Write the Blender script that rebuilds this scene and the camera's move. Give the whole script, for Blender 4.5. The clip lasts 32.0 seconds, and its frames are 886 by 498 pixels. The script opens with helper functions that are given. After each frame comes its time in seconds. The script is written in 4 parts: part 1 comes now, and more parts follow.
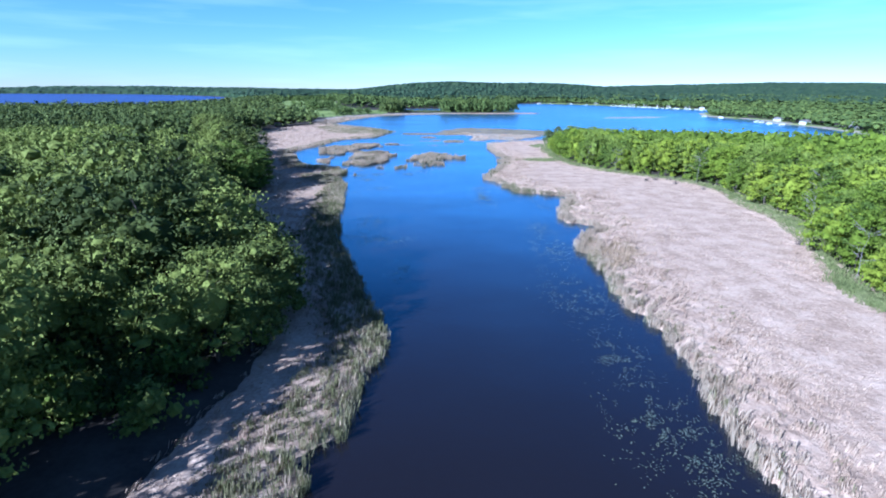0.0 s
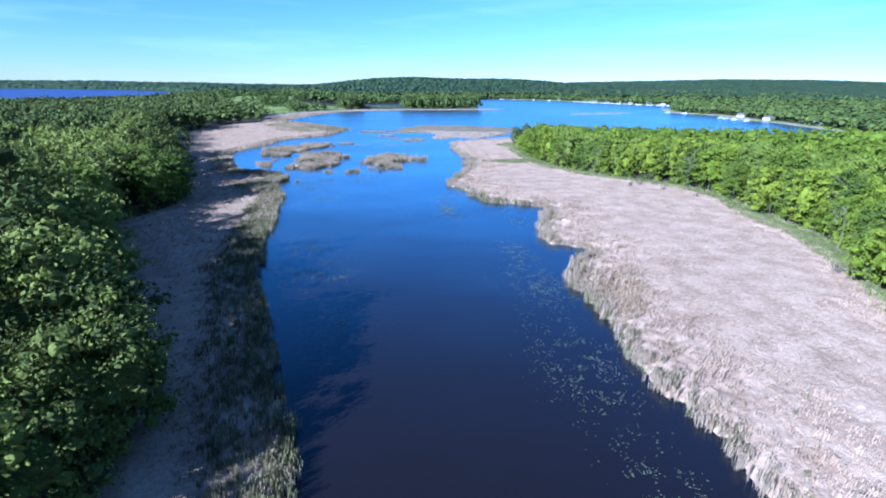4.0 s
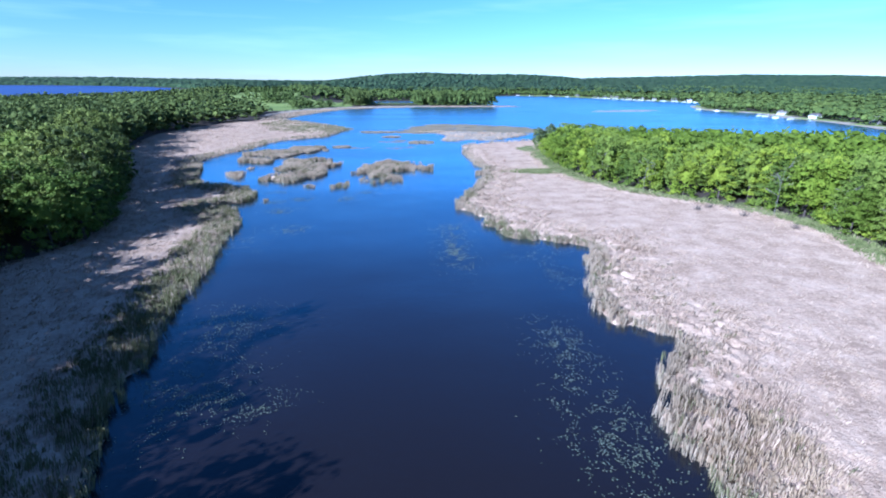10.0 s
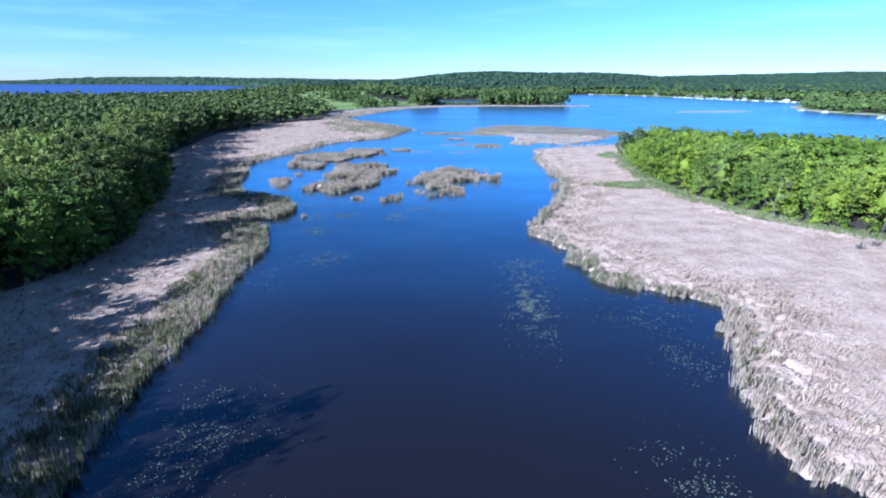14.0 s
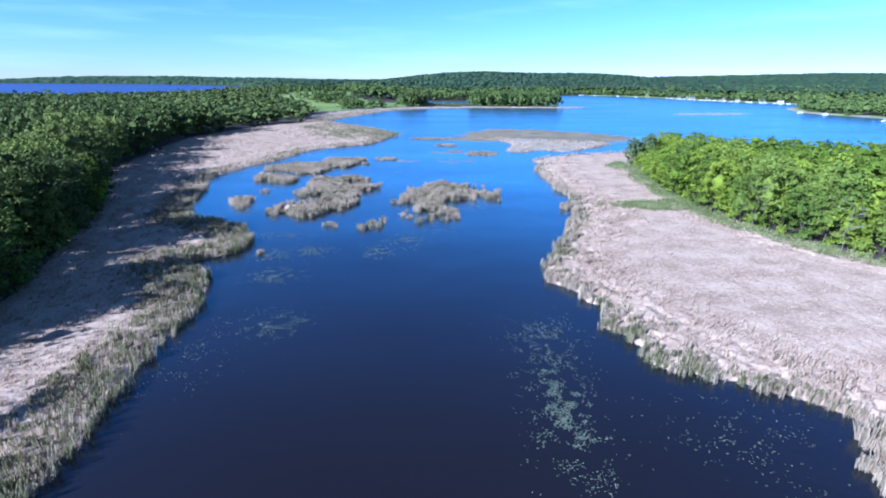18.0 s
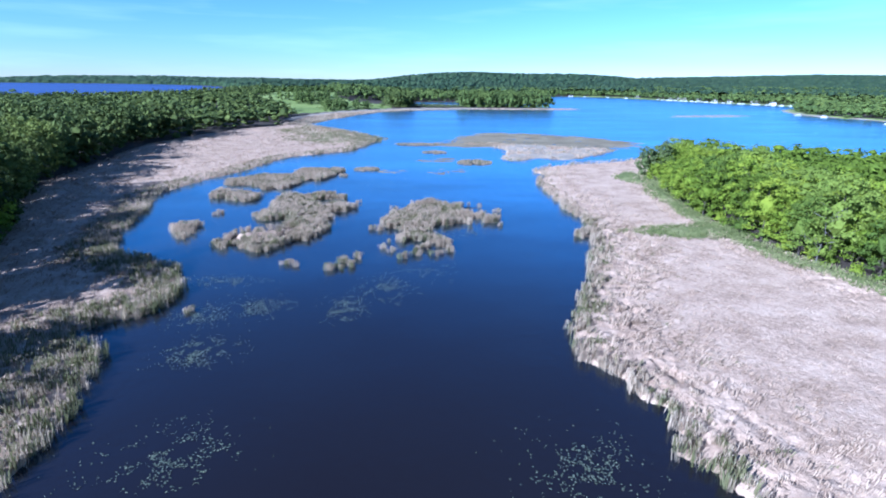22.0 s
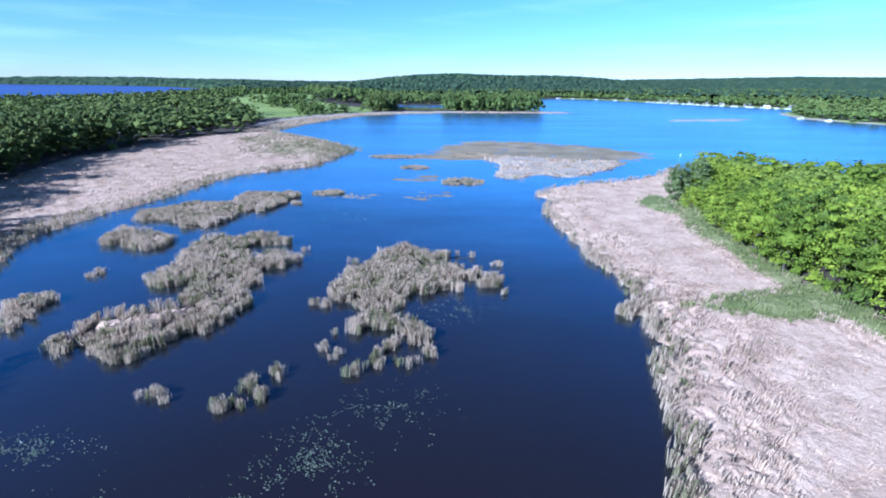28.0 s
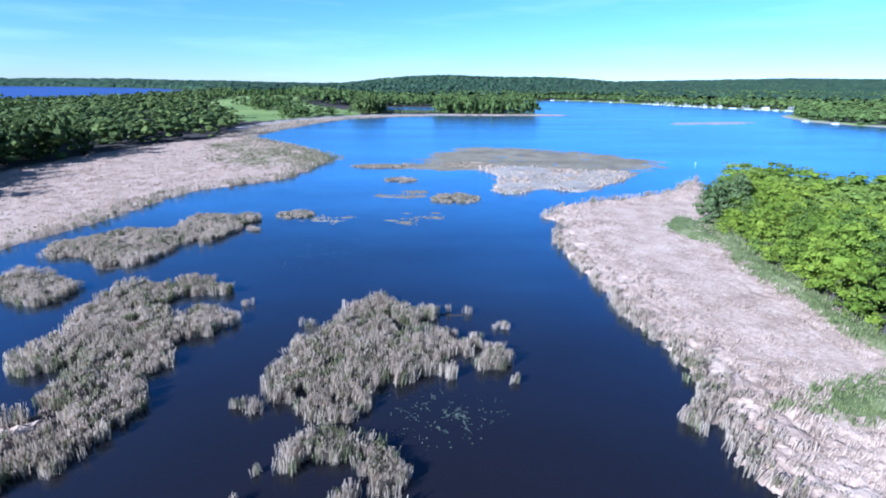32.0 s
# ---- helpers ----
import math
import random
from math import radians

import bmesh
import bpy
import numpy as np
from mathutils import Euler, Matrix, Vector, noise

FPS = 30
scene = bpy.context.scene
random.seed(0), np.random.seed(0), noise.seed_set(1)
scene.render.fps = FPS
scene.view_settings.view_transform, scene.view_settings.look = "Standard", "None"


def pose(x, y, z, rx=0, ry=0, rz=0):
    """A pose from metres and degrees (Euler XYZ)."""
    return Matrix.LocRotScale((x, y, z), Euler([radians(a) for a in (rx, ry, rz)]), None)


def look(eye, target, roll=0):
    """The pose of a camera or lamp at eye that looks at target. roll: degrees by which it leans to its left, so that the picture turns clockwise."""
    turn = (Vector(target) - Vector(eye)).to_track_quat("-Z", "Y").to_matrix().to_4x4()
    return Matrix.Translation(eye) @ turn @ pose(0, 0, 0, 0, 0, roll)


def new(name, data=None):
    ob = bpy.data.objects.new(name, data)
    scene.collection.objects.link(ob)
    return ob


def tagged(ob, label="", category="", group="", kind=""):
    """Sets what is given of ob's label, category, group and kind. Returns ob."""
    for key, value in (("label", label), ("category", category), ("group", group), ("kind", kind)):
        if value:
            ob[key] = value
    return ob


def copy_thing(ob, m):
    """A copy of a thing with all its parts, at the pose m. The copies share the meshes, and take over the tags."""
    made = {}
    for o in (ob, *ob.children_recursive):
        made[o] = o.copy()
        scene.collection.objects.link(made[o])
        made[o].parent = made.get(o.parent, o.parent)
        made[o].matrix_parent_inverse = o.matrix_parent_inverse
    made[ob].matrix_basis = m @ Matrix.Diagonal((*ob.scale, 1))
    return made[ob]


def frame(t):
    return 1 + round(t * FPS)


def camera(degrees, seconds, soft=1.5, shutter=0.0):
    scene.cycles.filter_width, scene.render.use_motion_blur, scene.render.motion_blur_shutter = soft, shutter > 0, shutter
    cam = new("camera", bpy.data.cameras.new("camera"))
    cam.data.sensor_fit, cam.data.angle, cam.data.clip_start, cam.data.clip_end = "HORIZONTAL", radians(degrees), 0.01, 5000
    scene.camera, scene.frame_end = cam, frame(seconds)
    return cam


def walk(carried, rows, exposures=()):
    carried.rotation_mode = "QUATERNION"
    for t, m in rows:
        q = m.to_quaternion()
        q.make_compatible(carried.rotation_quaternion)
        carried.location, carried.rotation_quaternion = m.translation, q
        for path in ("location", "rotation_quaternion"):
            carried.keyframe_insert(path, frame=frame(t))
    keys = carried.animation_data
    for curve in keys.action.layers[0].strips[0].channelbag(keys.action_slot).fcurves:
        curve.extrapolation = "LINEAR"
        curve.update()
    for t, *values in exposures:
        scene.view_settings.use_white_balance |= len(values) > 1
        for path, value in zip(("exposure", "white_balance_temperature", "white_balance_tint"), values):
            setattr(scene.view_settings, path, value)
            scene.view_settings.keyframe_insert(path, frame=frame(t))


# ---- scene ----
cam = camera(83.42, 32.0, soft=1.95)
# seconds, x, y, z, heading, pitch, lean
PATH = (
    (0.0, 0.00, -0.00, 43.06, -3.36, -17.81, 0.23),
    (0.5, 0.40, 4.37, 42.82, -5.79, -17.88, 0.25),
    (1.0, 0.80, 8.74, 42.60, -6.71, -17.94, 0.27),
    (1.5, 1.26, 13.10, 42.38, -7.37, -18.01, 0.32),
    (2.0, 1.78, 17.46, 42.19, -7.43, -18.05, 0.33),
    (2.5, 2.41, 21.80, 42.01, -7.43, -18.07, 0.35),
    (3.0, 3.15, 26.08, 41.84, -7.45, -18.12, 0.37),
    (3.5, 3.97, 30.32, 41.67, -7.54, -18.17, 0.39),
    (5.5, 7.55, 47.05, 41.19, -7.57, -18.30, 0.43),
    (6.0, 8.37, 51.26, 41.06, -7.66, -18.31, 0.44),
    (6.5, 9.13, 55.51, 40.94, -7.72, -18.35, 0.43),
    (7.0, 9.86, 59.80, 40.83, -7.86, -18.41, 0.41),
    (7.5, 10.54, 64.12, 40.74, -7.90, -18.44, 0.41),
    (8.0, 11.18, 68.46, 40.67, -7.93, -18.50, 0.40),
    (8.5, 11.80, 72.76, 40.61, -7.93, -18.52, 0.41),
    (9.0, 12.37, 77.02, 40.57, -7.95, -18.56, 0.43),
    (9.5, 12.89, 81.21, 40.53, -7.97, -18.60, 0.36),
    (10.0, 13.41, 85.37, 40.48, -5.98, -18.63, 0.32),
    (10.5, 13.98, 89.54, 40.38, -5.75, -18.66, 0.30),
    (11.0, 14.46, 93.77, 40.25, -4.41, -18.70, 0.25),
    (11.5, 14.80, 97.96, 40.08, -2.06, -18.70, 0.23),
    (12.0, 14.99, 102.08, 39.90, -1.38, -18.73, 0.20),
    (12.5, 15.07, 106.13, 39.71, 0.48, -18.77, 0.22),
    (13.0, 15.08, 110.14, 39.55, 0.87, -18.79, 0.20),
    (13.5, 15.01, 114.11, 39.41, 1.17, -18.77, 0.18),
    (15.5, 13.98, 129.81, 39.58, 1.81, -18.77, 0.16),
    (16.0, 13.86, 133.72, 39.65, 1.49, -18.81, 0.18),
    (16.5, 13.69, 137.62, 39.72, 0.13, -18.77, 0.23),
    (17.0, 13.49, 141.55, 39.79, 0.12, -18.75, 0.26),
    (17.5, 13.36, 145.48, 39.87, 0.14, -18.76, 0.29),
    (18.0, 13.30, 149.38, 39.91, 0.14, -18.76, 0.33),
    (18.5, 13.21, 153.29, 39.92, 0.13, -18.74, 0.38),
    (19.0, 13.10, 157.25, 39.88, 0.11, -18.74, 0.38),
    (19.5, 12.99, 161.23, 39.81, 0.13, -18.74, 0.40),
    (20.0, 12.89, 165.17, 39.76, 0.18, -18.73, 0.41),
    (20.5, 12.86, 169.02, 39.76, -0.97, -18.69, 0.43),
    (21.0, 12.78, 172.86, 39.78, -1.17, -18.69, 0.43),
    (21.5, 12.75, 176.65, 39.81, -1.22, -18.69, 0.47),
    (22.0, 12.79, 180.49, 39.84, -1.30, -18.70, 0.51),
    (22.5, 12.86, 184.41, 39.85, -1.39, -18.71, 0.52),
    (23.0, 12.96, 188.41, 39.85, -1.41, -18.69, 0.53),
    (23.5, 13.04, 192.44, 39.85, -1.44, -18.70, 0.52),
    (24.0, 13.16, 196.45, 39.86, -1.44, -18.68, 0.49),
    (24.5, 13.34, 200.42, 39.88, -1.41, -18.64, 0.47),
    (25.0, 13.56, 204.44, 39.90, -1.43, -18.62, 0.47),
    (25.5, 13.74, 208.46, 39.92, -1.45, -18.59, 0.50),
    (27.5, 15.08, 224.78, 39.84, -2.84, -18.52, 0.55),
    (28.0, 15.53, 228.75, 39.86, -2.96, -18.51, 0.55),
    (28.5, 15.98, 232.68, 39.87, -3.10, -18.49, 0.56),
    (29.0, 16.40, 236.53, 39.87, -3.17, -18.47, 0.55),
    (29.5, 16.81, 240.39, 39.86, -3.20, -18.48, 0.53),
    (30.0, 17.25, 244.27, 39.83, -3.28, -18.44, 0.51),
    (30.5, 17.66, 248.12, 39.77, -3.55, -18.41, 0.52),
    (31.0, 17.99, 251.99, 39.71, -3.61, -18.38, 0.55),
    (31.5, 18.18, 255.81, 39.65, -3.66, -18.37, 0.54),
    (32.0, 18.34, 259.59, 39.60, -3.79, -18.33, 0.55),
)
walk(cam, [(t, pose(x, y, z, 90 + p, 0, h) @ pose(0, 0, 0, 0, 0, r)) for t, x, y, z, h, p, r in PATH],
     [(0.0, 1.68, 4260, 12), (32.0, 1.68, 4260, 12)])

# ---------------------------------------------------------------- light
SUN_ELEVATION, SHADOW_WAY = 26.0, (0.79, 0.61)
world = bpy.data.worlds.new("sky")
scene.world = world
world.use_nodes = True
wn, wl = world.node_tree.nodes, world.node_tree.links
sky = wn.new("ShaderNodeTexSky")
sky.sky_type, sky.sun_disc = "NISHITA", False
sky.sun_elevation = radians(SUN_ELEVATION)
sky.sun_rotation = math.atan2(-SHADOW_WAY[0], -SHADOW_WAY[1])
sky.air_density, sky.dust_density, sky.ozone_density = 1.0, 0.0, 5.0
coord = wn.new("ShaderNodeTexCoord")
stretch = wn.new("ShaderNodeMapping")
stretch.inputs["Scale"].default_value = (1.6, 1.6, 16.0)
wisps = wn.new("ShaderNodeTexNoise")
wisps.inputs["Scale"].default_value, wisps.inputs["Detail"].default_value = 2.2, 5.0
fade = wn.new("ShaderNodeMapRange")
fade.inputs["From Min"].default_value, fade.inputs["From Max"].default_value, fade.inputs["To Max"].default_value = 0.5, 0.8, 0.22
thin = wn.new("ShaderNodeMix")
thin.data_type = "RGBA"
thin.inputs["B"].default_value = (9.0, 9.6, 10.2, 1)
wl.new(coord.outputs["Generated"], stretch.inputs["Vector"]); wl.new(stretch.outputs[0], wisps.inputs["Vector"])
wl.new(wisps.outputs["Fac"], fade.inputs["Value"]); wl.new(fade.outputs[0], thin.inputs["Factor"])
wl.new(sky.outputs[0], thin.inputs["A"]); wl.new(thin.outputs["Result"], wn["Background"].inputs[0])
wn["Background"].inputs[1].default_value = 0.046
sun = new("sun", bpy.data.lights.new("sun", "SUN"))
sun.data.energy, sun.data.angle, sun.data.color = 6.0, radians(0.5), (1.0, 0.89, 0.78)
e = radians(SUN_ELEVATION)
sun.matrix_world = look((0, 0, 0), (SHADOW_WAY[0] * math.cos(e), SHADOW_WAY[1] * math.cos(e), -math.sin(e)))

# ---------------------------------------------------------------- materials
def material(name, colours, scale, rough=0.8, fine=0.0, bump=0.0, bump_scale=None, by_object=0.0, by_island=0.0, spec=0.12, translucent=0.0, gloss_metal=0.0):
    """A surface whose colour wanders between the given ones: noise of that size in metres, fine grain, and a shift from piece to piece."""
    m = bpy.data.materials.new(name)
    m.use_nodes = True
    n, l = m.node_tree.nodes, m.node_tree.links
    b = n["Principled BSDF"]
    b.inputs["Roughness"].default_value = rough
    b.inputs["Specular IOR Level"].default_value = spec
    b.inputs["Metallic"].default_value = gloss_metal
    geo = n.new("ShaderNodeNewGeometry")
    big = n.new("ShaderNodeTexNoise")
    big.inputs["Scale"].default_value = 1.0 / scale
    big.inputs["Detail"].default_value = 4.0
    l.new(geo.outputs["Position"], big.inputs["Vector"])
    value = big.outputs["Fac"]

    def add(source, weight):
        nonlocal value
        s = n.new("ShaderNodeMath"); s.operation = "SUBTRACT"; s.inputs[1].default_value = 0.5
        l.new(source, s.inputs[0])
        a = n.new("ShaderNodeMath"); a.operation = "MULTIPLY_ADD"; a.inputs[1].default_value = weight
        l.new(s.outputs[0], a.inputs[0]); l.new(value, a.inputs[2])
        value = a.outputs[0]
    if fine:
        small = n.new("ShaderNodeTexNoise")
        small.inputs["Scale"].default_value = 9.0 / scale
        small.inputs["Detail"].default_value = 5.0
        l.new(geo.outputs["Position"], small.inputs["Vector"])
        add(small.outputs["Fac"], fine)
    if by_object:
        add(n.new("ShaderNodeObjectInfo").outputs["Random"], by_object)
    if by_island:
        add(geo.outputs["Random Per Island"], by_island)
    ramp = n.new("ShaderNodeValToRGB")
    while len(ramp.color_ramp.elements) < len(colours):
        ramp.color_ramp.elements.new(0.5)
    for k, c in enumerate(colours):
        ramp.color_ramp.elements[k].position = 0.25 + 0.5 * k / (len(colours) - 1)
        ramp.color_ramp.elements[k].color = (*c, 1)
    l.new(value, ramp.inputs[0])
    l.new(ramp.outputs[0], b.inputs["Base Color"])
    if bump:
        bt = n.new("ShaderNodeTexNoise")
        bt.inputs["Scale"].default_value = 1.0 / (bump_scale or scale)
        bt.inputs["Detail"].default_value = 6.0
        l.new(geo.outputs["Position"], bt.inputs["Vector"])
        bn = n.new("ShaderNodeBump")
        bn.inputs["Strength"].default_value = 1.0
        bn.inputs["Distance"].default_value = bump
        l.new(bt.outputs["Fac"], bn.inputs["Height"])
        l.new(bn.outputs[0], b.inputs["Normal"])
    if translucent:
        tr = n.new("ShaderNodeBsdfTranslucent")
        l.new(ramp.outputs[0], tr.inputs[0])
        mix = n.new("ShaderNodeMixShader")
        mix.inputs[0].default_value = translucent
        l.new(b.outputs[0], mix.inputs[1]); l.new(tr.outputs[0], mix.inputs[2])
        l.new(mix.outputs[0], n["Material Output"].inputs[0])
    return m


M_OAK = material("oak_foliage", [(0.039, 0.051, 0.011), (0.081, 0.098, 0.020), (0.137, 0.158, 0.029)], 9, 0.75, by_object=0.9, by_island=0.3, spec=0.12, translucent=0.22, bump=0.2, bump_scale=0.5)
M_MAPLE = material("maple_foliage", [(0.087, 0.121, 0.012), (0.140, 0.189, 0.015), (0.203, 0.245, 0.021)], 9, 0.75, by_object=0.7, by_island=0.25, spec=0.12, translucent=0.4, bump=0.2, bump_scale=0.5)
M_ASH = material("ash_foliage", [(0.068, 0.099, 0.015), (0.109, 0.147, 0.021), (0.156, 0.195, 0.029)], 9, 0.75, by_object=0.6, by_island=0.25, spec=0.12, translucent=0.35, bump=0.2, bump_scale=0.5)
M_WILLOW = material("willow_foliage", [(0.059, 0.080, 0.023), (0.084, 0.108, 0.034), (0.110, 0.131, 0.049)], 9, 0.75, by_object=0.4, by_island=0.3, spec=0.12, translucent=0.3)
M_FAR = material("far_foliage", [(0.029, 0.043, 0.012), (0.052, 0.071, 0.016), (0.082, 0.103, 0.022)], 25, 0.85, fine=0.8, by_island=0.2, spec=0.1)
# Darker and bluer than the nearer woods: distance haze put into the colour.
M_HILL = material("hazed_hill_foliage", [(0.015, 0.028, 0.013), (0.028, 0.046, 0.020), (0.047, 0.066, 0.025)], 60, 0.9, fine=0.9, spec=0.1)
# Foliage taken darker than the oaks to carry the far wood's self-shading.
M_DARK = material("self_shaded_foliage", [(0.031, 0.045, 0.013), (0.063, 0.081, 0.019), (0.108, 0.130, 0.029)], 12, 0.8, by_island=0.35, translucent=0.25, bump=0.2, bump_scale=0.6)
M_BARK = material("bark", [(0.034, 0.028, 0.022), (0.068, 0.056, 0.048)], 0.5, 0.9, bump=0.02)
M_PALE = material("bleached_wood", [(0.093, 0.084, 0.074), (0.160, 0.149, 0.136)], 0.6, 0.9, bump=0.01)
M_TWIG = material("bare_twigs", [(0.068, 0.053, 0.045), (0.124, 0.101, 0.085)], 0.6, 0.9, by_island=0.6)
M_LITTER = material("reed_litter", [(0.228, 0.158, 0.107), (0.320, 0.229, 0.158), (0.404, 0.301, 0.216)], 6, 0.9, fine=0.9, spec=0.1, bump=0.2, bump_scale=0.4)
M_MUD = material("wet_litter", [(0.022, 0.020, 0.014), (0.056, 0.046, 0.034)], 3, 0.7, fine=0.8)
M_FLAT = material("brown_flat", [(0.095, 0.076, 0.045), (0.152, 0.126, 0.079), (0.203, 0.172, 0.112)], 14, 0.85, fine=0.7)
M_SEDGE = material("sedge_litter", [(0.118, 0.104, 0.048), (0.180, 0.157, 0.079), (0.242, 0.203, 0.124)], 9, 0.9, fine=0.9, bump=0.2, bump_scale=0.7)
M_DRY = material("dry_reed", [(0.249, 0.177, 0.122), (0.345, 0.258, 0.180), (0.431, 0.333, 0.240)], 12, 0.85, spec=0.1, by_island=0.5, translucent=0.35)
M_EDGE = material("standing_reed", [(0.269, 0.209, 0.139), (0.364, 0.286, 0.196), (0.458, 0.364, 0.263)], 8, 0.85, spec=0.1, by_island=0.3, translucent=0.5)
M_TAN = material("tan_reed", [(0.248, 0.181, 0.108), (0.322, 0.242, 0.151), (0.403, 0.309, 0.208)], 6, 0.85, by_island=0.4, translucent=0.4)
M_GREEN = material("green_reed", [(0.093, 0.092, 0.037), (0.146, 0.139, 0.062), (0.217, 0.195, 0.109)], 6, 0.8, by_island=0.5, translucent=0.4)
M_GRASS = material("grass", [(0.068, 0.079, 0.025), (0.101, 0.112, 0.036), (0.157, 0.152, 0.068)], 8, 0.85, fine=0.6, by_island=0.3)
M_PAD = material("lily_pad", [(0.064, 0.076, 0.041), (0.140, 0.152, 0.094)], 1.0, 0.3, by_island=0.8, spec=0.6)
M_FLOOR = material("forest_floor", [(0.031, 0.025, 0.020), (0.056, 0.045, 0.034)], 6, 0.95, fine=0.6)
M_MEADOW = material("meadow_turf", [(0.092, 0.122, 0.030), (0.145, 0.179, 0.045), (0.212, 0.235, 0.076)], 60, 0.9, fine=0.4)
M_SHORE = material("dry_shore", [(0.180, 0.152, 0.118), (0.281, 0.242, 0.191)], 10, 0.9, fine=0.6)
M_WALL = material("white_siding", [(0.146, 0.139, 0.131), (0.329, 0.307, 0.277), (0.547, 0.540, 0.526)], 30, 0.6, by_object=0.9)
M_ROOF = material("shingle_roof", [(0.056, 0.051, 0.051), (0.157, 0.146, 0.140)], 3, 0.9, by_object=0.8)
M_GLASS = material("window_glass", [(0.012, 0.017, 0.022), (0.017, 0.022, 0.028)], 3, 0.08, spec=0.6)
M_HULL = material("white_hull", [(0.547, 0.555, 0.569), (0.620, 0.620, 0.620)], 2, 0.3)
M_DOCK = material("grey_planks", [(0.197, 0.186, 0.169), (0.310, 0.293, 0.269)], 1, 0.85)


def water_material(name="lake_water", tone=(0.62, 0.82, 1.0), most=0.78):
    """Dark lake water: a weak body colour under a blue gloss that grows towards grazing view, with three sizes of ripple."""
    m = bpy.data.materials.new(name)
    m.use_nodes = True
    n, l = m.node_tree.nodes, m.node_tree.links
    n.remove(n["Principled BSDF"])
    body = n.new("ShaderNodeBsdfDiffuse")
    body.inputs["Color"].default_value = (0.0077, 0.0060, 0.0063, 1)
    gloss = n.new("ShaderNodeBsdfGlossy")
    gloss.inputs["Color"].default_value = (*tone, 1)
    gloss.inputs["Roughness"].default_value = 0.22
    geo = n.new("ShaderNodeNewGeometry")
    height = None
    for size, weight in ((0.3, 0.012), (1.4, 0.03), (30.0, 0.25)):
        t = n.new("ShaderNodeTexNoise")
        t.inputs["Scale"].default_value, t.inputs["Detail"].default_value = 1 / size, 2.0
        l.new(geo.outputs["Position"], t.inputs["Vector"])
        a = n.new("ShaderNodeMath"); a.operation = "MULTIPLY_ADD"
        a.inputs[1].default_value = weight
        a.inputs[2].default_value = 0.0
        l.new(t.outputs["Fac"], a.inputs[0])
        if height is not None:
            l.new(height, a.inputs[2])
        height = a.outputs[0]
    bn = n.new("ShaderNodeBump")
    bn.inputs["Strength"].default_value, bn.inputs["Distance"].default_value = 1.0, 1.0
    l.new(height, bn.inputs["Height"])
    l.new(bn.outputs[0], gloss.inputs["Normal"])
    fres = n.new("ShaderNodeFresnel")
    fres.inputs["IOR"].default_value = 1.333
    l.new(bn.outputs[0], fres.inputs["Normal"])
    amount = n.new("ShaderNodeMapRange")
    amount.inputs["From Min"].default_value, amount.inputs["From Max"].default_value = 0.010, 0.35
    amount.inputs["To Min"].default_value, amount.inputs["To Max"].default_value = 0.0, most
    l.new(fres.outputs[0], amount.inputs["Value"])
    lanes = n.new("ShaderNodeMapping")
    lanes.inputs["Scale"].default_value = (0.006, 0.022, 1.0)
    l.new(geo.outputs["Position"], lanes.inputs["Vector"])
    wind = n.new("ShaderNodeTexNoise")
    wind.inputs["Scale"].default_value, wind.inputs["Detail"].default_value = 1.0, 5.0
    l.new(lanes.outputs[0], wind.inputs["Vector"])
    calm = n.new("ShaderNodeMapRange")
    calm.inputs["From Min"].default_value, calm.inputs["From Max"].default_value = 0.3, 0.7
    calm.inputs["To Min"].default_value, calm.inputs["To Max"].default_value = 0.88, 1.12
    l.new(wind.outputs["Fac"], calm.inputs["Value"])
    share = n.new("ShaderNodeMath"); share.operation = "MULTIPLY"; share.use_clamp = True
    l.new(amount.outputs[0], share.inputs[0]); l.new(calm.outputs[0], share.inputs[1])
    mix = n.new("ShaderNodeMixShader")
    l.new(share.outputs[0], mix.inputs[0]); l.new(body.outputs[0], mix.inputs[1]); l.new(gloss.outputs[0], mix.inputs[2])
    l.new(mix.outputs[0], n["Material Output"].inputs[0])
    return m


M_WATER = water_material()
# Same ripples; the darker far reflection is put into gloss tone and strength.
M_DIM_WATER = water_material("dim_gloss_water", (0.46, 0.52, 0.9), 0.6)

# ---------------------------------------------------------------- the plan, in metres
RIGHT_SHORE = [(40, -60), (40, 42), (40, 50), (42, 62), (44, 68), (43.5, 72), (45, 77), (45, 84), (44, 90), (43.5, 98), (44.5, 106), (46.5, 112), (44.8, 116), (47, 119), (45.5, 123), (46.4, 128), (46, 135),
               (50.5, 140), (49, 143), (54, 148), (59, 154), (55, 158), (50, 161), (50, 166), (52.5, 174), (54.5, 180), (58, 187), (59, 193), (64, 200), (59, 206.5), (51.5, 210), (43.5, 213), (42, 221), (40, 226),
               (42.5, 231), (40, 237), (38.5, 243), (34, 246), (35.7, 253), (37.5, 260), (41, 268), (46, 277), (50, 291), (54, 297), (53.5, 299), (55.5, 301), (53, 303), (56, 307), (52.5, 309.6), (56.3, 314.5),
               (58.5, 327), (57, 335), (56, 348), (56, 364), (55, 383), (60, 395), (62.5, 402), (59.5, 408), (61, 413), (72, 426), (110, 442), (128, 456), (150, 480)]
RIGHT_WOOD_EDGE = [(104, -100), (104, 60), (101, 100), (128, 150), (134, 185), (138, 215), (130, 240), (112, 262), (98, 290), (94, 325), (99, 350), (103, 375), (112, 401)]
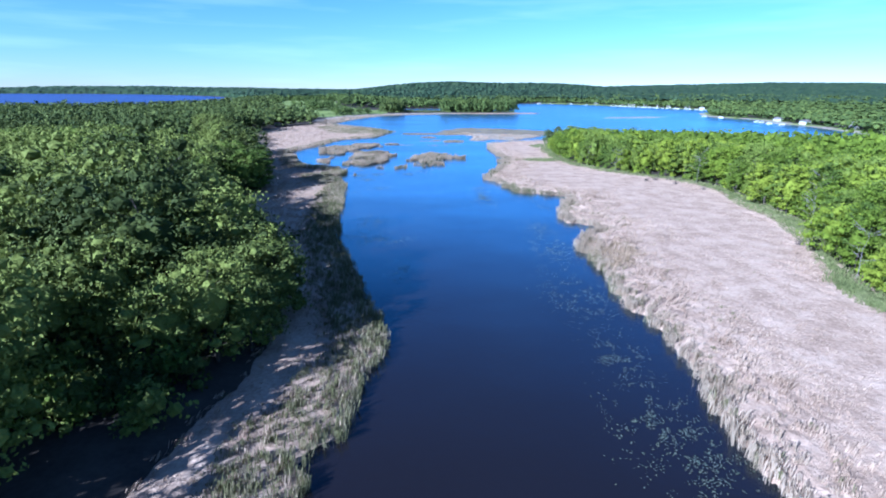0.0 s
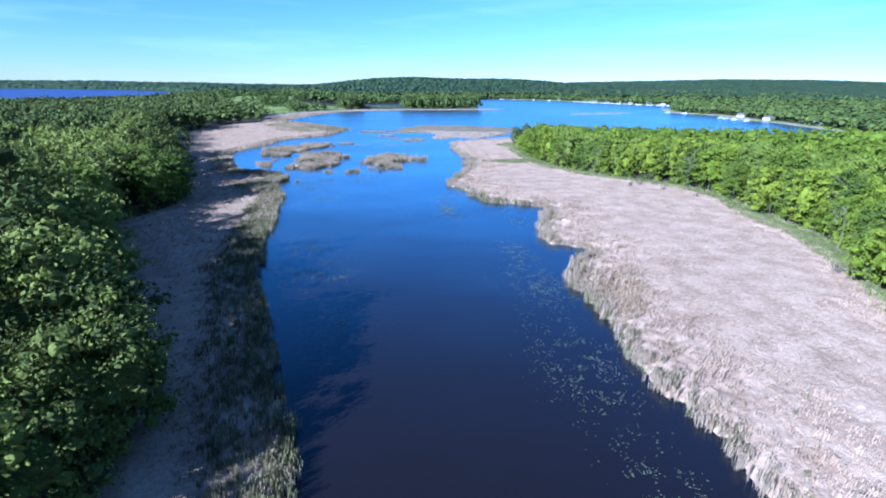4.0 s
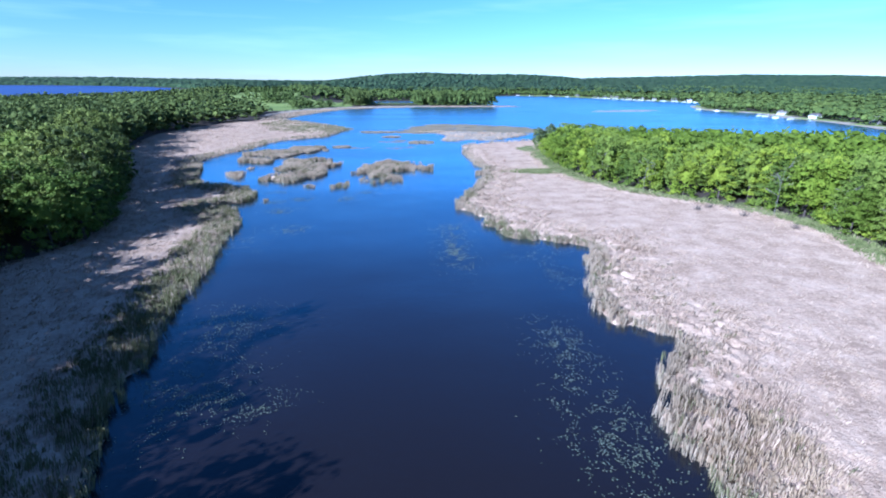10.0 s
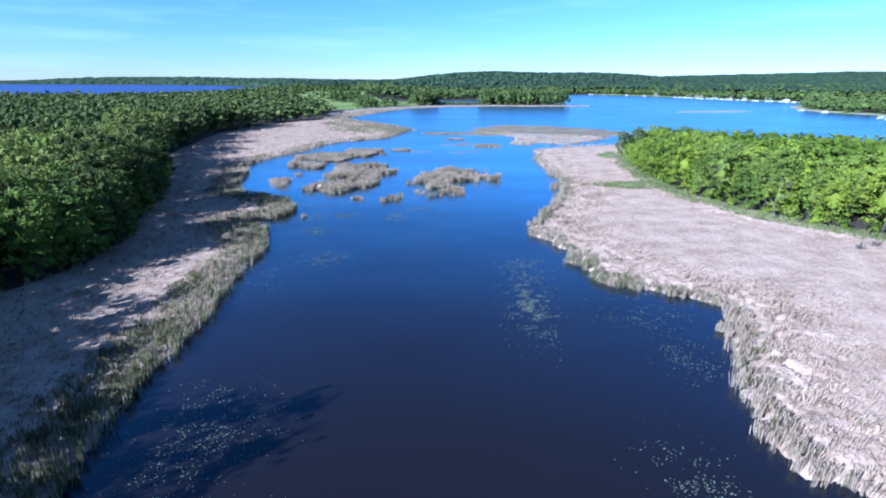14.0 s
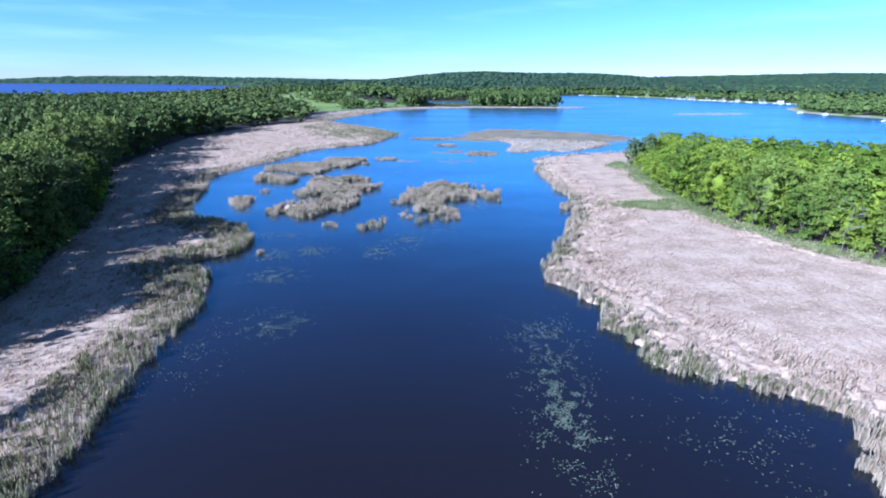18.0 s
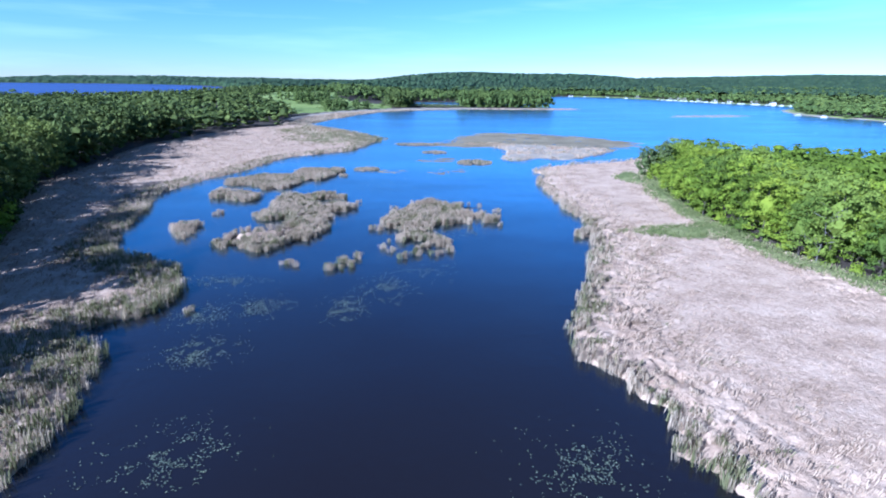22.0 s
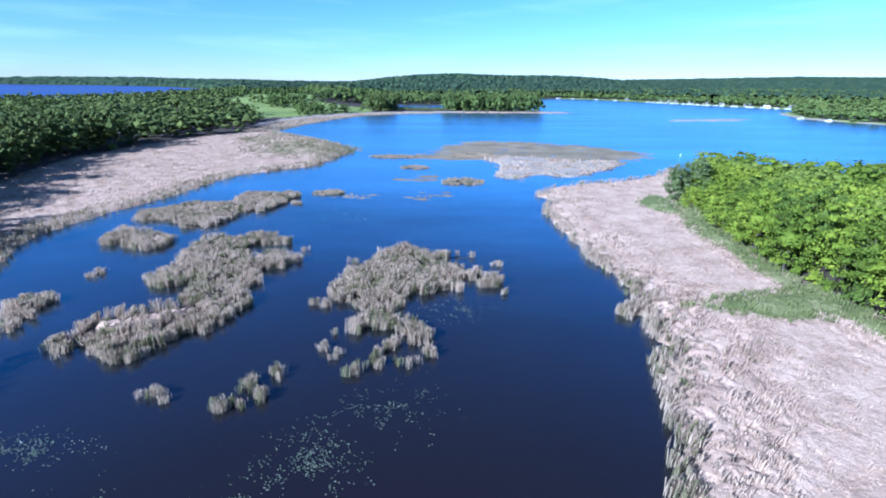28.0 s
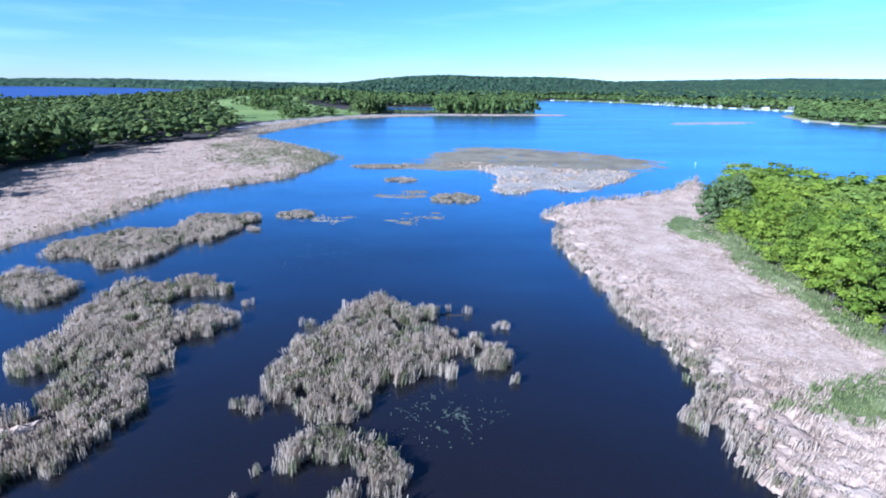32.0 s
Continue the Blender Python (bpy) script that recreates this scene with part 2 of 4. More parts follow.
LEFT_SHORE = [(-13, -60), (-13, 45), (-10, 52), (-8, 65), (-5, 82), (-10, 97), (-16, 122), (-24, 146), (-24, 155), (-27, 175), (-28, 195), (-30, 207), (-31, 220),
              (-31, 231), (-37, 248), (-46, 254), (-37, 261), (-36, 272), (-43, 284), (-63, 296), (-72, 315), (-77, 335), (-85, 357), (-81, 383),
              (-72, 412), (-63, 452), (-34, 480), (-26, 536), (-45, 580), (-67, 610), (-100, 650)]
LEFT_WOOD_EDGE = [(-30, -100), (-30, 40), (-24, 70), (-26, 95), (-34, 116), (-46, 140), (-57, 160), (-70, 181), (-75, 194), (-68, 212), (-67, 235), (-85, 280), (-99, 310), (-135, 370), (-150, 440),
                  (-163, 500), (-150, 590), (-124, 650), (-128, 700), (-142, 760), (-165, 800)]
FAR_SHORE = [(-122, 750), (-98, 840), (-50, 905), (20, 938), (91, 948), (213, 952), (192, 1000), (60, 1075), (-20, 1095), (-30, 1190), (90, 1215), (230, 1300), (348, 1660),
             (489, 1608), (563, 1428), (617, 1265), (690, 1100), (560, 980), (505, 850), (526, 764), (505, 690), (492, 600), (455, 450), (420, 395), (390, 350)]
WOOD_LAKE_EDGE = [(390, 350), (320, 345), (250, 370), (200, 420), (150, 455)]
WEST_LAKE = [(-560, 1150), (-480, 1400), (-580, 1800), (-900, 2600), (-1500, 3500), (-2400, 4050), (-4200, 3900), (-4200, 1300), (-1300, 1050), (-760, 1050)]
MEADOW = [(-150, 800), (-100, 872), (-48, 925), (-60, 985), (-110, 1030), (-150, 1110), (-250, 1440), (-400, 1560), (-330, 1300), (-290, 1060), (-215, 890)]


def smooth_line(pts, step=2.0, ragged=0.0, closed=False, seed=1):
    """A curve through the points of the plan, cut into even steps and roughened."""
    p = [Vector((*q, 0)) for q in pts]
    k, out = len(p), []
    for i in range(k if closed else k - 1):
        a, b, c, d = (p[(i + j) % k] if closed else p[min(max(i + j, 0), k - 1)] for j in (-1, 0, 1, 2))
        n = max(1, int((c - b).length / step))
        for s in range(n):
            u = s / n
            m1, m2 = (c - a) * 0.35, (d - b) * 0.35
            q = b * (2 * u**3 - 3 * u**2 + 1) + m1 * (u**3 - 2 * u**2 + u) + c * (3 * u**2 - 2 * u**3) + m2 * (u**3 - u**2)
            w = noise.noise_vector((q.x * 0.22, q.y * 0.22, seed)) + 0.85 * noise.noise_vector((q.x * 0.6, q.y * 0.6, seed + 5))
            out.append((q.x + ragged * w.x, q.y + ragged * w.y))
    if not closed:
        out.append(tuple(p[-1].xy))
    return np.array(out)


def inside(x, y, poly):
    r = np.zeros(x.shape, bool)
    px, py = poly[:, 0], poly[:, 1]
    for i in range(len(poly)):
        j = i - 1
        if py[i] == py[j]:
            continue
        c = (py[i] > y) != (py[j] > y)
        r ^= c & (x < (px[j] - px[i]) * (y - py[i]) / (py[j] - py[i]) + px[i])
    return r


def edge_distance(x, y, poly, closed=True):
    best = np.full(x.shape, 1e9)
    for i in range(0 if closed else 1, len(poly)):
        a, b = poly[i - 1], poly[i]
        d = b - a
        u = np.clip(((x - a[0]) * d[0] + (y - a[1]) * d[1]) / (d @ d + 1e-9), 0, 1)
        best = np.minimum(best, np.hypot(x - a[0] - u * d[0], y - a[1] - u * d[1]))
    return best


def lattice(ix, iy, seed):
    h = (ix.astype(np.int64) * 374761393 + iy.astype(np.int64) * 668265263 + seed * 974711) & 0x7FFFFFFF
    h = ((h ^ (h >> 13)) * 1274126177) & 0x7FFFFFFF
    return ((h ^ (h >> 16)) & 0xFFFF) / 65535.0


def wander(x, y, size, seed=0):
    """Smooth random values between 0 and 1, of that size in metres."""
    x, y = np.asarray(x) / size, np.asarray(y) / size
    ix, iy = np.floor(x), np.floor(y)
    u, v = x - ix, y - iy
    u, v = u * u * (3 - 2 * u), v * v * (3 - 2 * v)
    a, b = lattice(ix, iy, seed), lattice(ix + 1, iy, seed)
    c, d = lattice(ix, iy + 1, seed), lattice(ix + 1, iy + 1, seed)
    return a * (1 - u) * (1 - v) + b * u * (1 - v) + c * (1 - u) * v + d * u * v


def fast_mesh(name, verts, faces, materials, index=None, smooth=False):
    """A mesh from arrays; faces all have the same number of corners."""
    me = bpy.data.meshes.new(name)
    verts, faces = np.asarray(verts, np.float32), np.asarray(faces, np.int32)
    k = faces.shape[1]
    me.vertices.add(len(verts)); me.vertices.foreach_set("co", verts.ravel())
    me.loops.add(faces.size); me.loops.foreach_set("vertex_index", faces.ravel())
    me.polygons.add(len(faces)); me.polygons.foreach_set("loop_start", np.arange(0, faces.size, k, dtype=np.int32))
    for m in materials:
        me.materials.append(m)
    if index is not None:
        me.polygons.foreach_set("material_index", np.asarray(index, np.int32))
    me.polygons.foreach_set("use_smooth", np.full(len(faces), smooth))
    me.update(calc_edges=True)
    return me


def part(name, bm, mat, parent, label=""):
    me = bpy.data.meshes.new(name)
    bm.to_mesh(me); bm.free()
    me.materials.append(mat)
    ob = new(name, me)
    ob.parent = parent
    return tagged(ob, label)


def mesh_part(name, me, parent, label=""):
    ob = new(name, me)
    ob.parent = parent
    return tagged(ob, label)


LAKE = np.concatenate([smooth_line(LEFT_WOOD_EDGE[:-3], 6), smooth_line(FAR_SHORE, 8, 2.0), smooth_line(WOOD_LAKE_EDGE, 8, 1.0), smooth_line(RIGHT_WOOD_EDGE[::-1], 6)])
WEST = smooth_line(WEST_LAKE, 60, 30, True)
MEADOW_LINE = smooth_line(MEADOW, 15, 4, True)
WOOD_R = np.concatenate([smooth_line(RIGHT_WOOD_EDGE, 6, 1.5), smooth_line(WOOD_LAKE_EDGE[::-1], 8, 2), np.array([(700, 100), (700, -100)])])


def hill(x, y):
    """The land's height above the lake, away from the shore."""
    g = lambda cx, cy, sx, sy, h: h * np.exp(-((x - cx) / sx) ** 2 - ((y - cy) / sy) ** 2)
    z = g(120, 2900, 420, 500, 58) + g(800, 3000, 480, 450, 52) + g(-700, 3300, 500, 600, 18) + g(2200, 3800, 1500, 600, 62) + g(3600, 3400, 1200, 900, 52)
    z = z + g(1200, 2000, 700, 600, 14) + g(-2600, 4700, 2400, 350, 40) + g(-240, 1250, 190, 300, 15)
    return z + 10 * (wander(x, y, 380, 3) - 0.4) * np.clip((y - 1200) / 1500, 0, 1)


def shore_depth(x, y):
    """Metres inland from the water (negative over it)."""
    lake_in, west_in = inside(x, y, LAKE), inside(x, y, WEST)
    d = np.minimum(edge_distance(x, y, LAKE), edge_distance(x, y, WEST))
    return np.where(lake_in | west_in, -d, d)


def ground_height(x, y):
    d = shore_depth(x, y)
    return np.where(d < 0, np.clip(d * 0.2, -1.6, 0), np.clip(d * 0.12, 0, 1.2)) + np.where(d > 0, hill(x, y) * np.clip(d / 120, 0, 1), 0)


def steps(*spans):
    out = []
    for a, b, s in spans:
        out += list(np.arange(a, b, s))
    return np.array(out + [spans[-1][1]])


# ---------------------------------------------------------------- ground and water
gx = steps((-6000, -1600, 200), (-1600, -400, 50), (-400, -180, 12), (-180, 180, 7), (180, 720, 14), (720, 1600, 40), (1600, 6000, 200))
gy = steps((-900, -100, 100), (-100, 560, 7), (560, 1300, 13), (1300, 2000, 25), (2000, 4950, 80))
X, Y = np.meshgrid(gx, gy)
Z = ground_height(X.ravel(), Y.ravel()).reshape(X.shape)
nx = len(gx)
q = (np.arange(len(gy) - 1)[:, None] * nx + np.arange(nx - 1)[None]).ravel()
faces = np.stack([q, q + 1, q + nx + 1, q + nx], 1)
cx, cy = X.ravel()[faces].mean(1), Y.ravel()[faces].mean(1)
depth_c = shore_depth(cx, cy)
kind_c = np.where(inside(cx, cy, MEADOW_LINE), 1, 0)
kind_c = np.where((depth_c < 14) & (cy > 700) & (cy < 1010) & (cx < 260), 2, kind_c)
kind_c = np.where((depth_c < 18) & (cx > 400) & (cy > 380), 1, kind_c)
kind_c = np.where((depth_c < 8) & (cx > 380) & (cy < 1000), 2, kind_c)
ground = new("ground", fast_mesh("ground", np.stack([X.ravel(), Y.ravel(), Z.ravel()], 1), faces, [M_FLOOR, M_MEADOW, M_SHORE], kind_c, True))
tagged(ground, "dark wooded land with a green meadow and a pale dry shore", "ground", kind="structure")
water = new("water", fast_mesh("water", [(-6000, -900, 0), (6000, -900, 0), (6000, 4950, 0), (-6000, 4950, 0)], [(0, 1, 2, 3)], [M_WATER]))
tagged(water, "deep blue lake water with fine ripples", "lake", kind="structure")

bm = bmesh.new()
bm.faces.new([bm.verts.new((px, py, 0.05)) for px, py in WEST if py < 4900])
bmesh.ops.triangulate(bm, faces=bm.faces[:])
west_sheet = bpy.data.meshes.new("water_west")
bm.to_mesh(west_sheet); bm.free()
west_sheet.materials.append(M_DIM_WATER)
tagged(new("water_west", west_sheet), "dark blue water of the farther lake, its reflection toned down", "lake", kind="structure")

# ---------------------------------------------------------------- reeds
rng = np.random.default_rng(7)


def stems(poly, density, height, per=7, lean=(0.1, 0.06), spread=0.28, width=0.14, green=lambda x, y, d: 0 * x, lodged=0.0, rim=6.0, shore=None):
    """Tufts of reed inside an outline: each a bunch of tapered blades of about one height. density: tufts a square metre, by place and distance from the rim, and the most of it."""
    lo, hi = poly.min(0), poly.max(0)
    top = density[1]
    n = int((hi[0] - lo[0]) * (hi[1] - lo[1]) * top)
    x, y = rng.uniform(lo[0], hi[0], n), rng.uniform(lo[1], hi[1], n)
    keep = inside(x, y, poly)
    x, y = x[keep], y[keep]
    d = edge_distance(x, y, poly) if shore is None else edge_distance(x, y, shore, False)
    keep = rng.random(len(x)) < density[0](x, y, d) / top
    x, y, d = x[keep], y[keep], d[keep]
    h = height(x, y, d) * rng.uniform(0.86, 1.12, len(x))
    lx, ly = rng.normal(lean[0], 0.1, len(x)), rng.normal(lean[1], 0.1, len(x))
    if lodged:
        far_in = np.clip((d - rim) / 8, 0, 1) * lodged
        lx, ly = lx + far_in * (0.9 + 0.8 * wander(x, y, 9, 5)), ly + far_in * (1.6 * wander(x, y, 7, 6) - 0.6)
    g = rng.random(len(x)) < green(x, y, d)
    x, y, h, g, d, lx, ly = (np.repeat(v, per) for v in (x, y, h, g, d, lx, ly))
    k = len(x)
    bx, by = x + rng.normal(0, spread, k), y + rng.normal(0, spread, k)
    h = h * rng.uniform(0.72, 1.06, k)
    tip = np.stack([bx + h * (lx + rng.normal(0, 0.07, k)), by + h * (ly + rng.normal(0, 0.07, k)), h], 1)
    a = rng.uniform(0, math.pi, k)
    w = width * rng.uniform(0.6, 1.5, k)
    across = np.stack([np.cos(a) * w, np.sin(a) * w, 0 * a], 1)
    base = np.stack([bx, by, np.full(k, -0.1)], 1)
    v = np.stack([base - across * 0.35, base + across * 0.35, tip + across * 0.5, tip - across * 0.5], 1).reshape(-1, 3)
    return v, np.arange(4 * k).reshape(-1, 4), np.where(g, 2, np.where(d < rim, 1, 0))


def litter(poly, step, height, seed, rough=0.5, rim=4.5, calm=None):
    """The matted top of a reed bed: a bumpy sheet that drops to the water at its rim."""
    lo, hi = poly.min(0) - step, poly.max(0) + step
    xs, ys = np.arange(lo[0], hi[0], step), np.arange(lo[1], hi[1], step)
    X, Y = np.meshgrid(xs, ys)
    x, y = X.ravel(), Y.ravel()
    x = x + (lattice(np.arange(len(x)), x * 0, seed) - 0.5) * step * 0.6
    y = y + (lattice(np.arange(len(x)), x * 0 + 9, seed) - 0.5) * step * 0.6
    ins = inside(x, y, poly)
    d = np.where(ins, edge_distance(x, y, poly), 0)
    c, s = math.cos(1.16), -math.sin(1.16)
    u, v = x * c + y * s, y * c - x * s
    v = v + 0.8 * wander(x, y, 4.0, seed + 3)
    furrow = np.abs(2 * wander(u / 2.0, v, 1.0, seed) - 1) ** 0.6
    lump = 0.3 * furrow + 0.2 * wander(x, y, 1.5, seed + 1) + 0.15 * wander(x, y, 6.0, seed + 2) + 0.35 * lattice(np.arange(len(x)), x * 0 + 3, seed + 2)
    if calm is not None:
        wild = np.clip((calm + 9 * wander(x, y, 14, seed + 5) - d) / 10, 0, 1)
        wild = wild * np.clip((y - 60) / 90, 0.25, 1) * np.clip((370 - y) / 60, 0.5, 1)
        lump = 0.42 + (lump - 0.42) * (0.35 + 0.65 * wild) - (0.08 + 0.6 * wild) * np.exp(-((2 * wander(u / 2.2, v, 1.3, seed + 4) - 1) / 0.13) ** 2)
    z = (0.12 + 0.88 * np.clip((d - 0.6) / rim, 0, 1)) * height * np.maximum(1 - rough + 2 * rough * lump, 0.05) + 0.1
    nxx = len(xs)
    q = (np.arange(len(ys) - 1)[:, None] * nxx + np.arange(nxx - 1)[None]).ravel()
    f = np.stack([q, q + 1, q + nxx + 1, q + nxx], 1)
    f = f[ins[f].sum(1) >= 3]
    z = np.where(ins & (d > 1.1), z, -0.15)
    used = np.unique(f)
    remap = np.zeros(len(x), int); remap[used] = np.arange(len(used))
    return np.stack([x, y, z], 1)[used], remap[f]


def reed_bed(name, poly, label, step, mat_h, stem_sets, seed, category="reed bed", kind="stuff", group="", rough=0.5, litter_mat=None, calm=None):
    root = new(name)
    tagged(root, label, category, group, kind)
    v, f = litter(poly, step, mat_h, seed, rough, calm=calm)
    mesh_part("litter_mat", fast_mesh("litter_mat", v, f, [litter_mat or M_LITTER], smooth=True), root, "matted dead reed litter")
    sets = [stems(poly, **k) for k in stem_sets]
    base, vs, fs, ms = 0, [], [], []
    for v, f, m in sets:
        vs.append(v); fs.append(f + base); ms.append(m); base += len(v)
    mesh_part("reed_growth", fast_mesh("reed_growth", np.concatenate(vs), np.concatenate(fs), [M_DRY, M_EDGE, M_GREEN], np.concatenate(ms)), root, "dry standing reed stems")["kind"] = "stuff"
    return root


SHORE_L, SHORE_R = smooth_line(LEFT_SHORE, 1.2, 1.2), smooth_line(RIGHT_SHORE, 0.8, 1.5, seed=4)
LEFT_BED = np.concatenate([SHORE_L, smooth_line(LEFT_WOOD_EDGE[:18], 5, 1.0)[::-1] + (-4, 0)])
RIGHT_BED = np.concatenate([SHORE_R, smooth_line(RIGHT_WOOD_EDGE, 4, 1.0)[::-1] + (3, 0)])


def near(x, y):
    return np.clip((430 - y) / 150, 0.3, 1)


def blend(d, a, b, at, over):
    """a at the rim, b farther in than at metres, over a soft change."""
    return a + (b - a) * np.clip((d - at) / over, 0, 1)


def spot(x, y, cx, cy, r):
    return np.exp(-((x - cx) ** 2 + (y - cy) ** 2) / r**2)


def right_density(x, y, d):
    loose = blend(d, 1.9, 1.5, 2.5, 2) * blend(d, 1, 0.22, 16, 10) * (0.55 + 0.9 * wander(x, y, 7, 41))
    gaps = np.clip((wander(x + y, x - y, 2.2, 40) - 0.28) * 3.5, 0, 1)
    return np.clip(loose * np.where(d < 2.5, 1, gaps), 0, 2) * near(x, y)


def right_height(x, y, d):
    return blend(d, 1.75, 1.55, 2, 2) * blend(d, 1, 0.6, 8, 14) * (0.7 + 0.6 * wander(x, y, 3, 42)) * (1 + 0.35 * spot(x, y, 52, 130, 9))


def right_green(x, y, d):
    return np.where(d < 5, 0.07 + 0.75 * spot(x, y, 44, 216, 14) + 0.5 * spot(x, y, 40, 262, 12) + 0.25 * (wander(x, y, 14, 43) > 0.62), 0.02)


reed_bed("reed_bed", RIGHT_BED, "pale pinkish dead reed bed with ragged taller rim beside the water", 0.5, 0.85,
         [dict(density=(right_density, 2.0), shore=SHORE_R, height=right_height, lodged=0.5, green=right_green, per=10, width=0.08, spread=0.24),
          dict(density=(lambda x, y, d: np.clip((d - 7) / 5, 0, 1) * blend(d, 1.5, 0.3, 16, 12) * (y < 345) * (y > 35) * (0.3 + 0.9 * wander(x, y, 5, 39)), 1.6), shore=SHORE_R, height=lambda x, y, d: 0.75 + 0.75 * wander(x, y, 2, 38), per=9, spread=0.22, width=0.06, lodged=0.45)], 21, rough=0.45, calm=14.0)


TAN = smooth_line([(47, 131), (53, 137), (60, 135), (62, 126), (55, 116), (48, 113), (46, 119)], 1.5, 1.2, True, 24)
v_, f_, m_ = stems(TAN, density=(lambda x, y, d: 1.6 * np.clip(d / 3, 0.2, 1), 1.6), height=lambda x, y, d: 1.7 * (0.8 + 0.4 * wander(x, y, 3, 25)), per=12, spread=0.4, width=0.08)
tan_reed = new("reed_stand", fast_mesh("reed_stand", v_, f_, [M_TAN]))
tagged(tan_reed, "taller tan-brown reed standing in the pale bed", "reed stand", kind="stuff")


fringe = smooth_line(RIGHT_WOOD_EDGE[2:], 4, 1.0, seed=9)
FRINGE = np.concatenate([fringe + (-3, 0), (fringe + np.stack([-8 - 7 * wander(fringe[:, 0], fringe[:, 1], 18, 92), 0 * fringe[:, 0]], 1))[::-1]])
v_, f_, m_ = stems(FRINGE, density=(lambda x, y, d: 1.1 * np.clip(d / 2.5, 0.1, 1) * (0.2 + wander(x, y, 6, 93)), 1.3), height=lambda x, y, d: 1.5 * (0.75 + 0.4 * wander(x, y, 3, 94)), per=9, spread=0.3, width=0.08)
tagged(new("reed_stand", fast_mesh("reed_stand", v_, f_, [M_DRY])), "pale straw-coloured reed standing before the grass", "reed stand", kind="stuff")


def left_density(x, y, d):
    return np.clip(blend(d, 1.7, 0.3, 9, 5) * (0.6 + 0.8 * wander(x, y, 6, 44)), 0, 2) * near(x, y)


def left_green(x, y, d):
    # the rim is greenish; extra dark green south of 190 m carries its shade
    return blend(d, 0.62, 0.03, 9, 5) * np.where(y > 300, 0.5, np.where(y < 190, 1.4, 1)) + 0.6 * spot(x, y, -45, 530, 32)


reed_bed("reed_bed", LEFT_BED, "dead reed marsh beside the wood, its rim of greenish standing reed", 1.05, 0.6,
         [dict(density=(left_density, 2.0), shore=SHORE_L, height=lambda x, y, d: blend(d, 1.75, 1.05, 8, 4) * (0.8 + 0.4 * wander(x, y, 3, 45)), lodged=0.5, green=left_green, rim=9.0, per=10, width=0.08),
          dict(density=(lambda x, y, d: 0.7 * np.clip((d - 9) / 5, 0, 1) * (y > 150) * (0.2 + wander(x, y, 5, 37)), 0.85), shore=SHORE_L, height=lambda x, y, d: 0.8 + 0.7 * wander(x, y, 2, 36), per=6, spread=0.25, width=0.09, lodged=0.3)], 22)

ISLES = {
    "centre": [(-1, 316), (3, 315.4), (5, 312), (8, 311), (10, 310.6), (12, 313), (13.6, 315), (12.8, 318), (14.7, 319.3), (19, 320), (21.5, 321.7), (23.8, 319), (24.5, 321), (23.3, 325), (26.6, 325.6), (27.7, 322.5),
               (29.8, 321.5), (33, 324), (33.2, 326), (30.5, 330), (26, 332.4), (20.3, 335.6), (20, 339), (28, 339.7), (29, 342), (19, 343), (15, 345.5), (13, 348), (8.5, 346.5), (5, 344), (5.2, 338.7), (-0.8, 338.5), (-0.3, 331), (-2.4, 323)],
    "foot": [(3, 304.6), (4, 303), (5.5, 303.3), (7, 304.8), (10, 304.6), (11.4, 305.2), (12.6, 302.4), (13.6, 300), (15.2, 299), (17, 299.2), (18, 300.5), (18, 303), (16, 305), (15, 307), (11, 308.3), (8, 310), (5, 308.4), (3.5, 306)],
    "west": [(-42.5, 299.5), (-39, 297), (-37, 299), (-32.6, 296), (-28, 294.7), (-26, 297.7), (-23, 304), (-18.7, 305), (-17.6, 309), (-15.8, 315), (-18.4, 322), (-17.4, 326), (-19.8, 332), (-16, 334), (-11.7, 339.5), (-13, 342),
             (-19.3, 345), (-24.4, 342.7), (-28, 347), (-25.7, 351), (-17.8, 351.8), (-18, 355), (-24.6, 359), (-31, 361), (-33, 356), (-39, 359), (-41, 353), (-39.8, 340), (-38.8, 333), (-42.6, 328), (-37, 323.5), (-30.5, 326), (-30, 315), (-41, 311), (-42, 304)],
    "north_west": [(-68.5, 375), (-58, 374.5), (-52, 367), (-47.5, 366), (-42, 371), (-39.5, 384), (-34, 384), (-30, 396), (-27, 406), (-29, 412), (-37, 412), (-46, 414), (-49, 406), (-49, 397), (-59, 399), (-64, 392), (-71, 386)],
    "south_west": [(-65, 352.7), (-59, 351), (-53, 347.7), (-48.6, 349), (-48, 357), (-55.5, 360.5), (-60, 366), (-67, 367), (-67, 359)],
    "bay": [(-56, 307.7), (-53, 304.7), (-51.5, 309), (-53.5, 314), (-52, 319), (-57.6, 320), (-60.6, 315)],
}
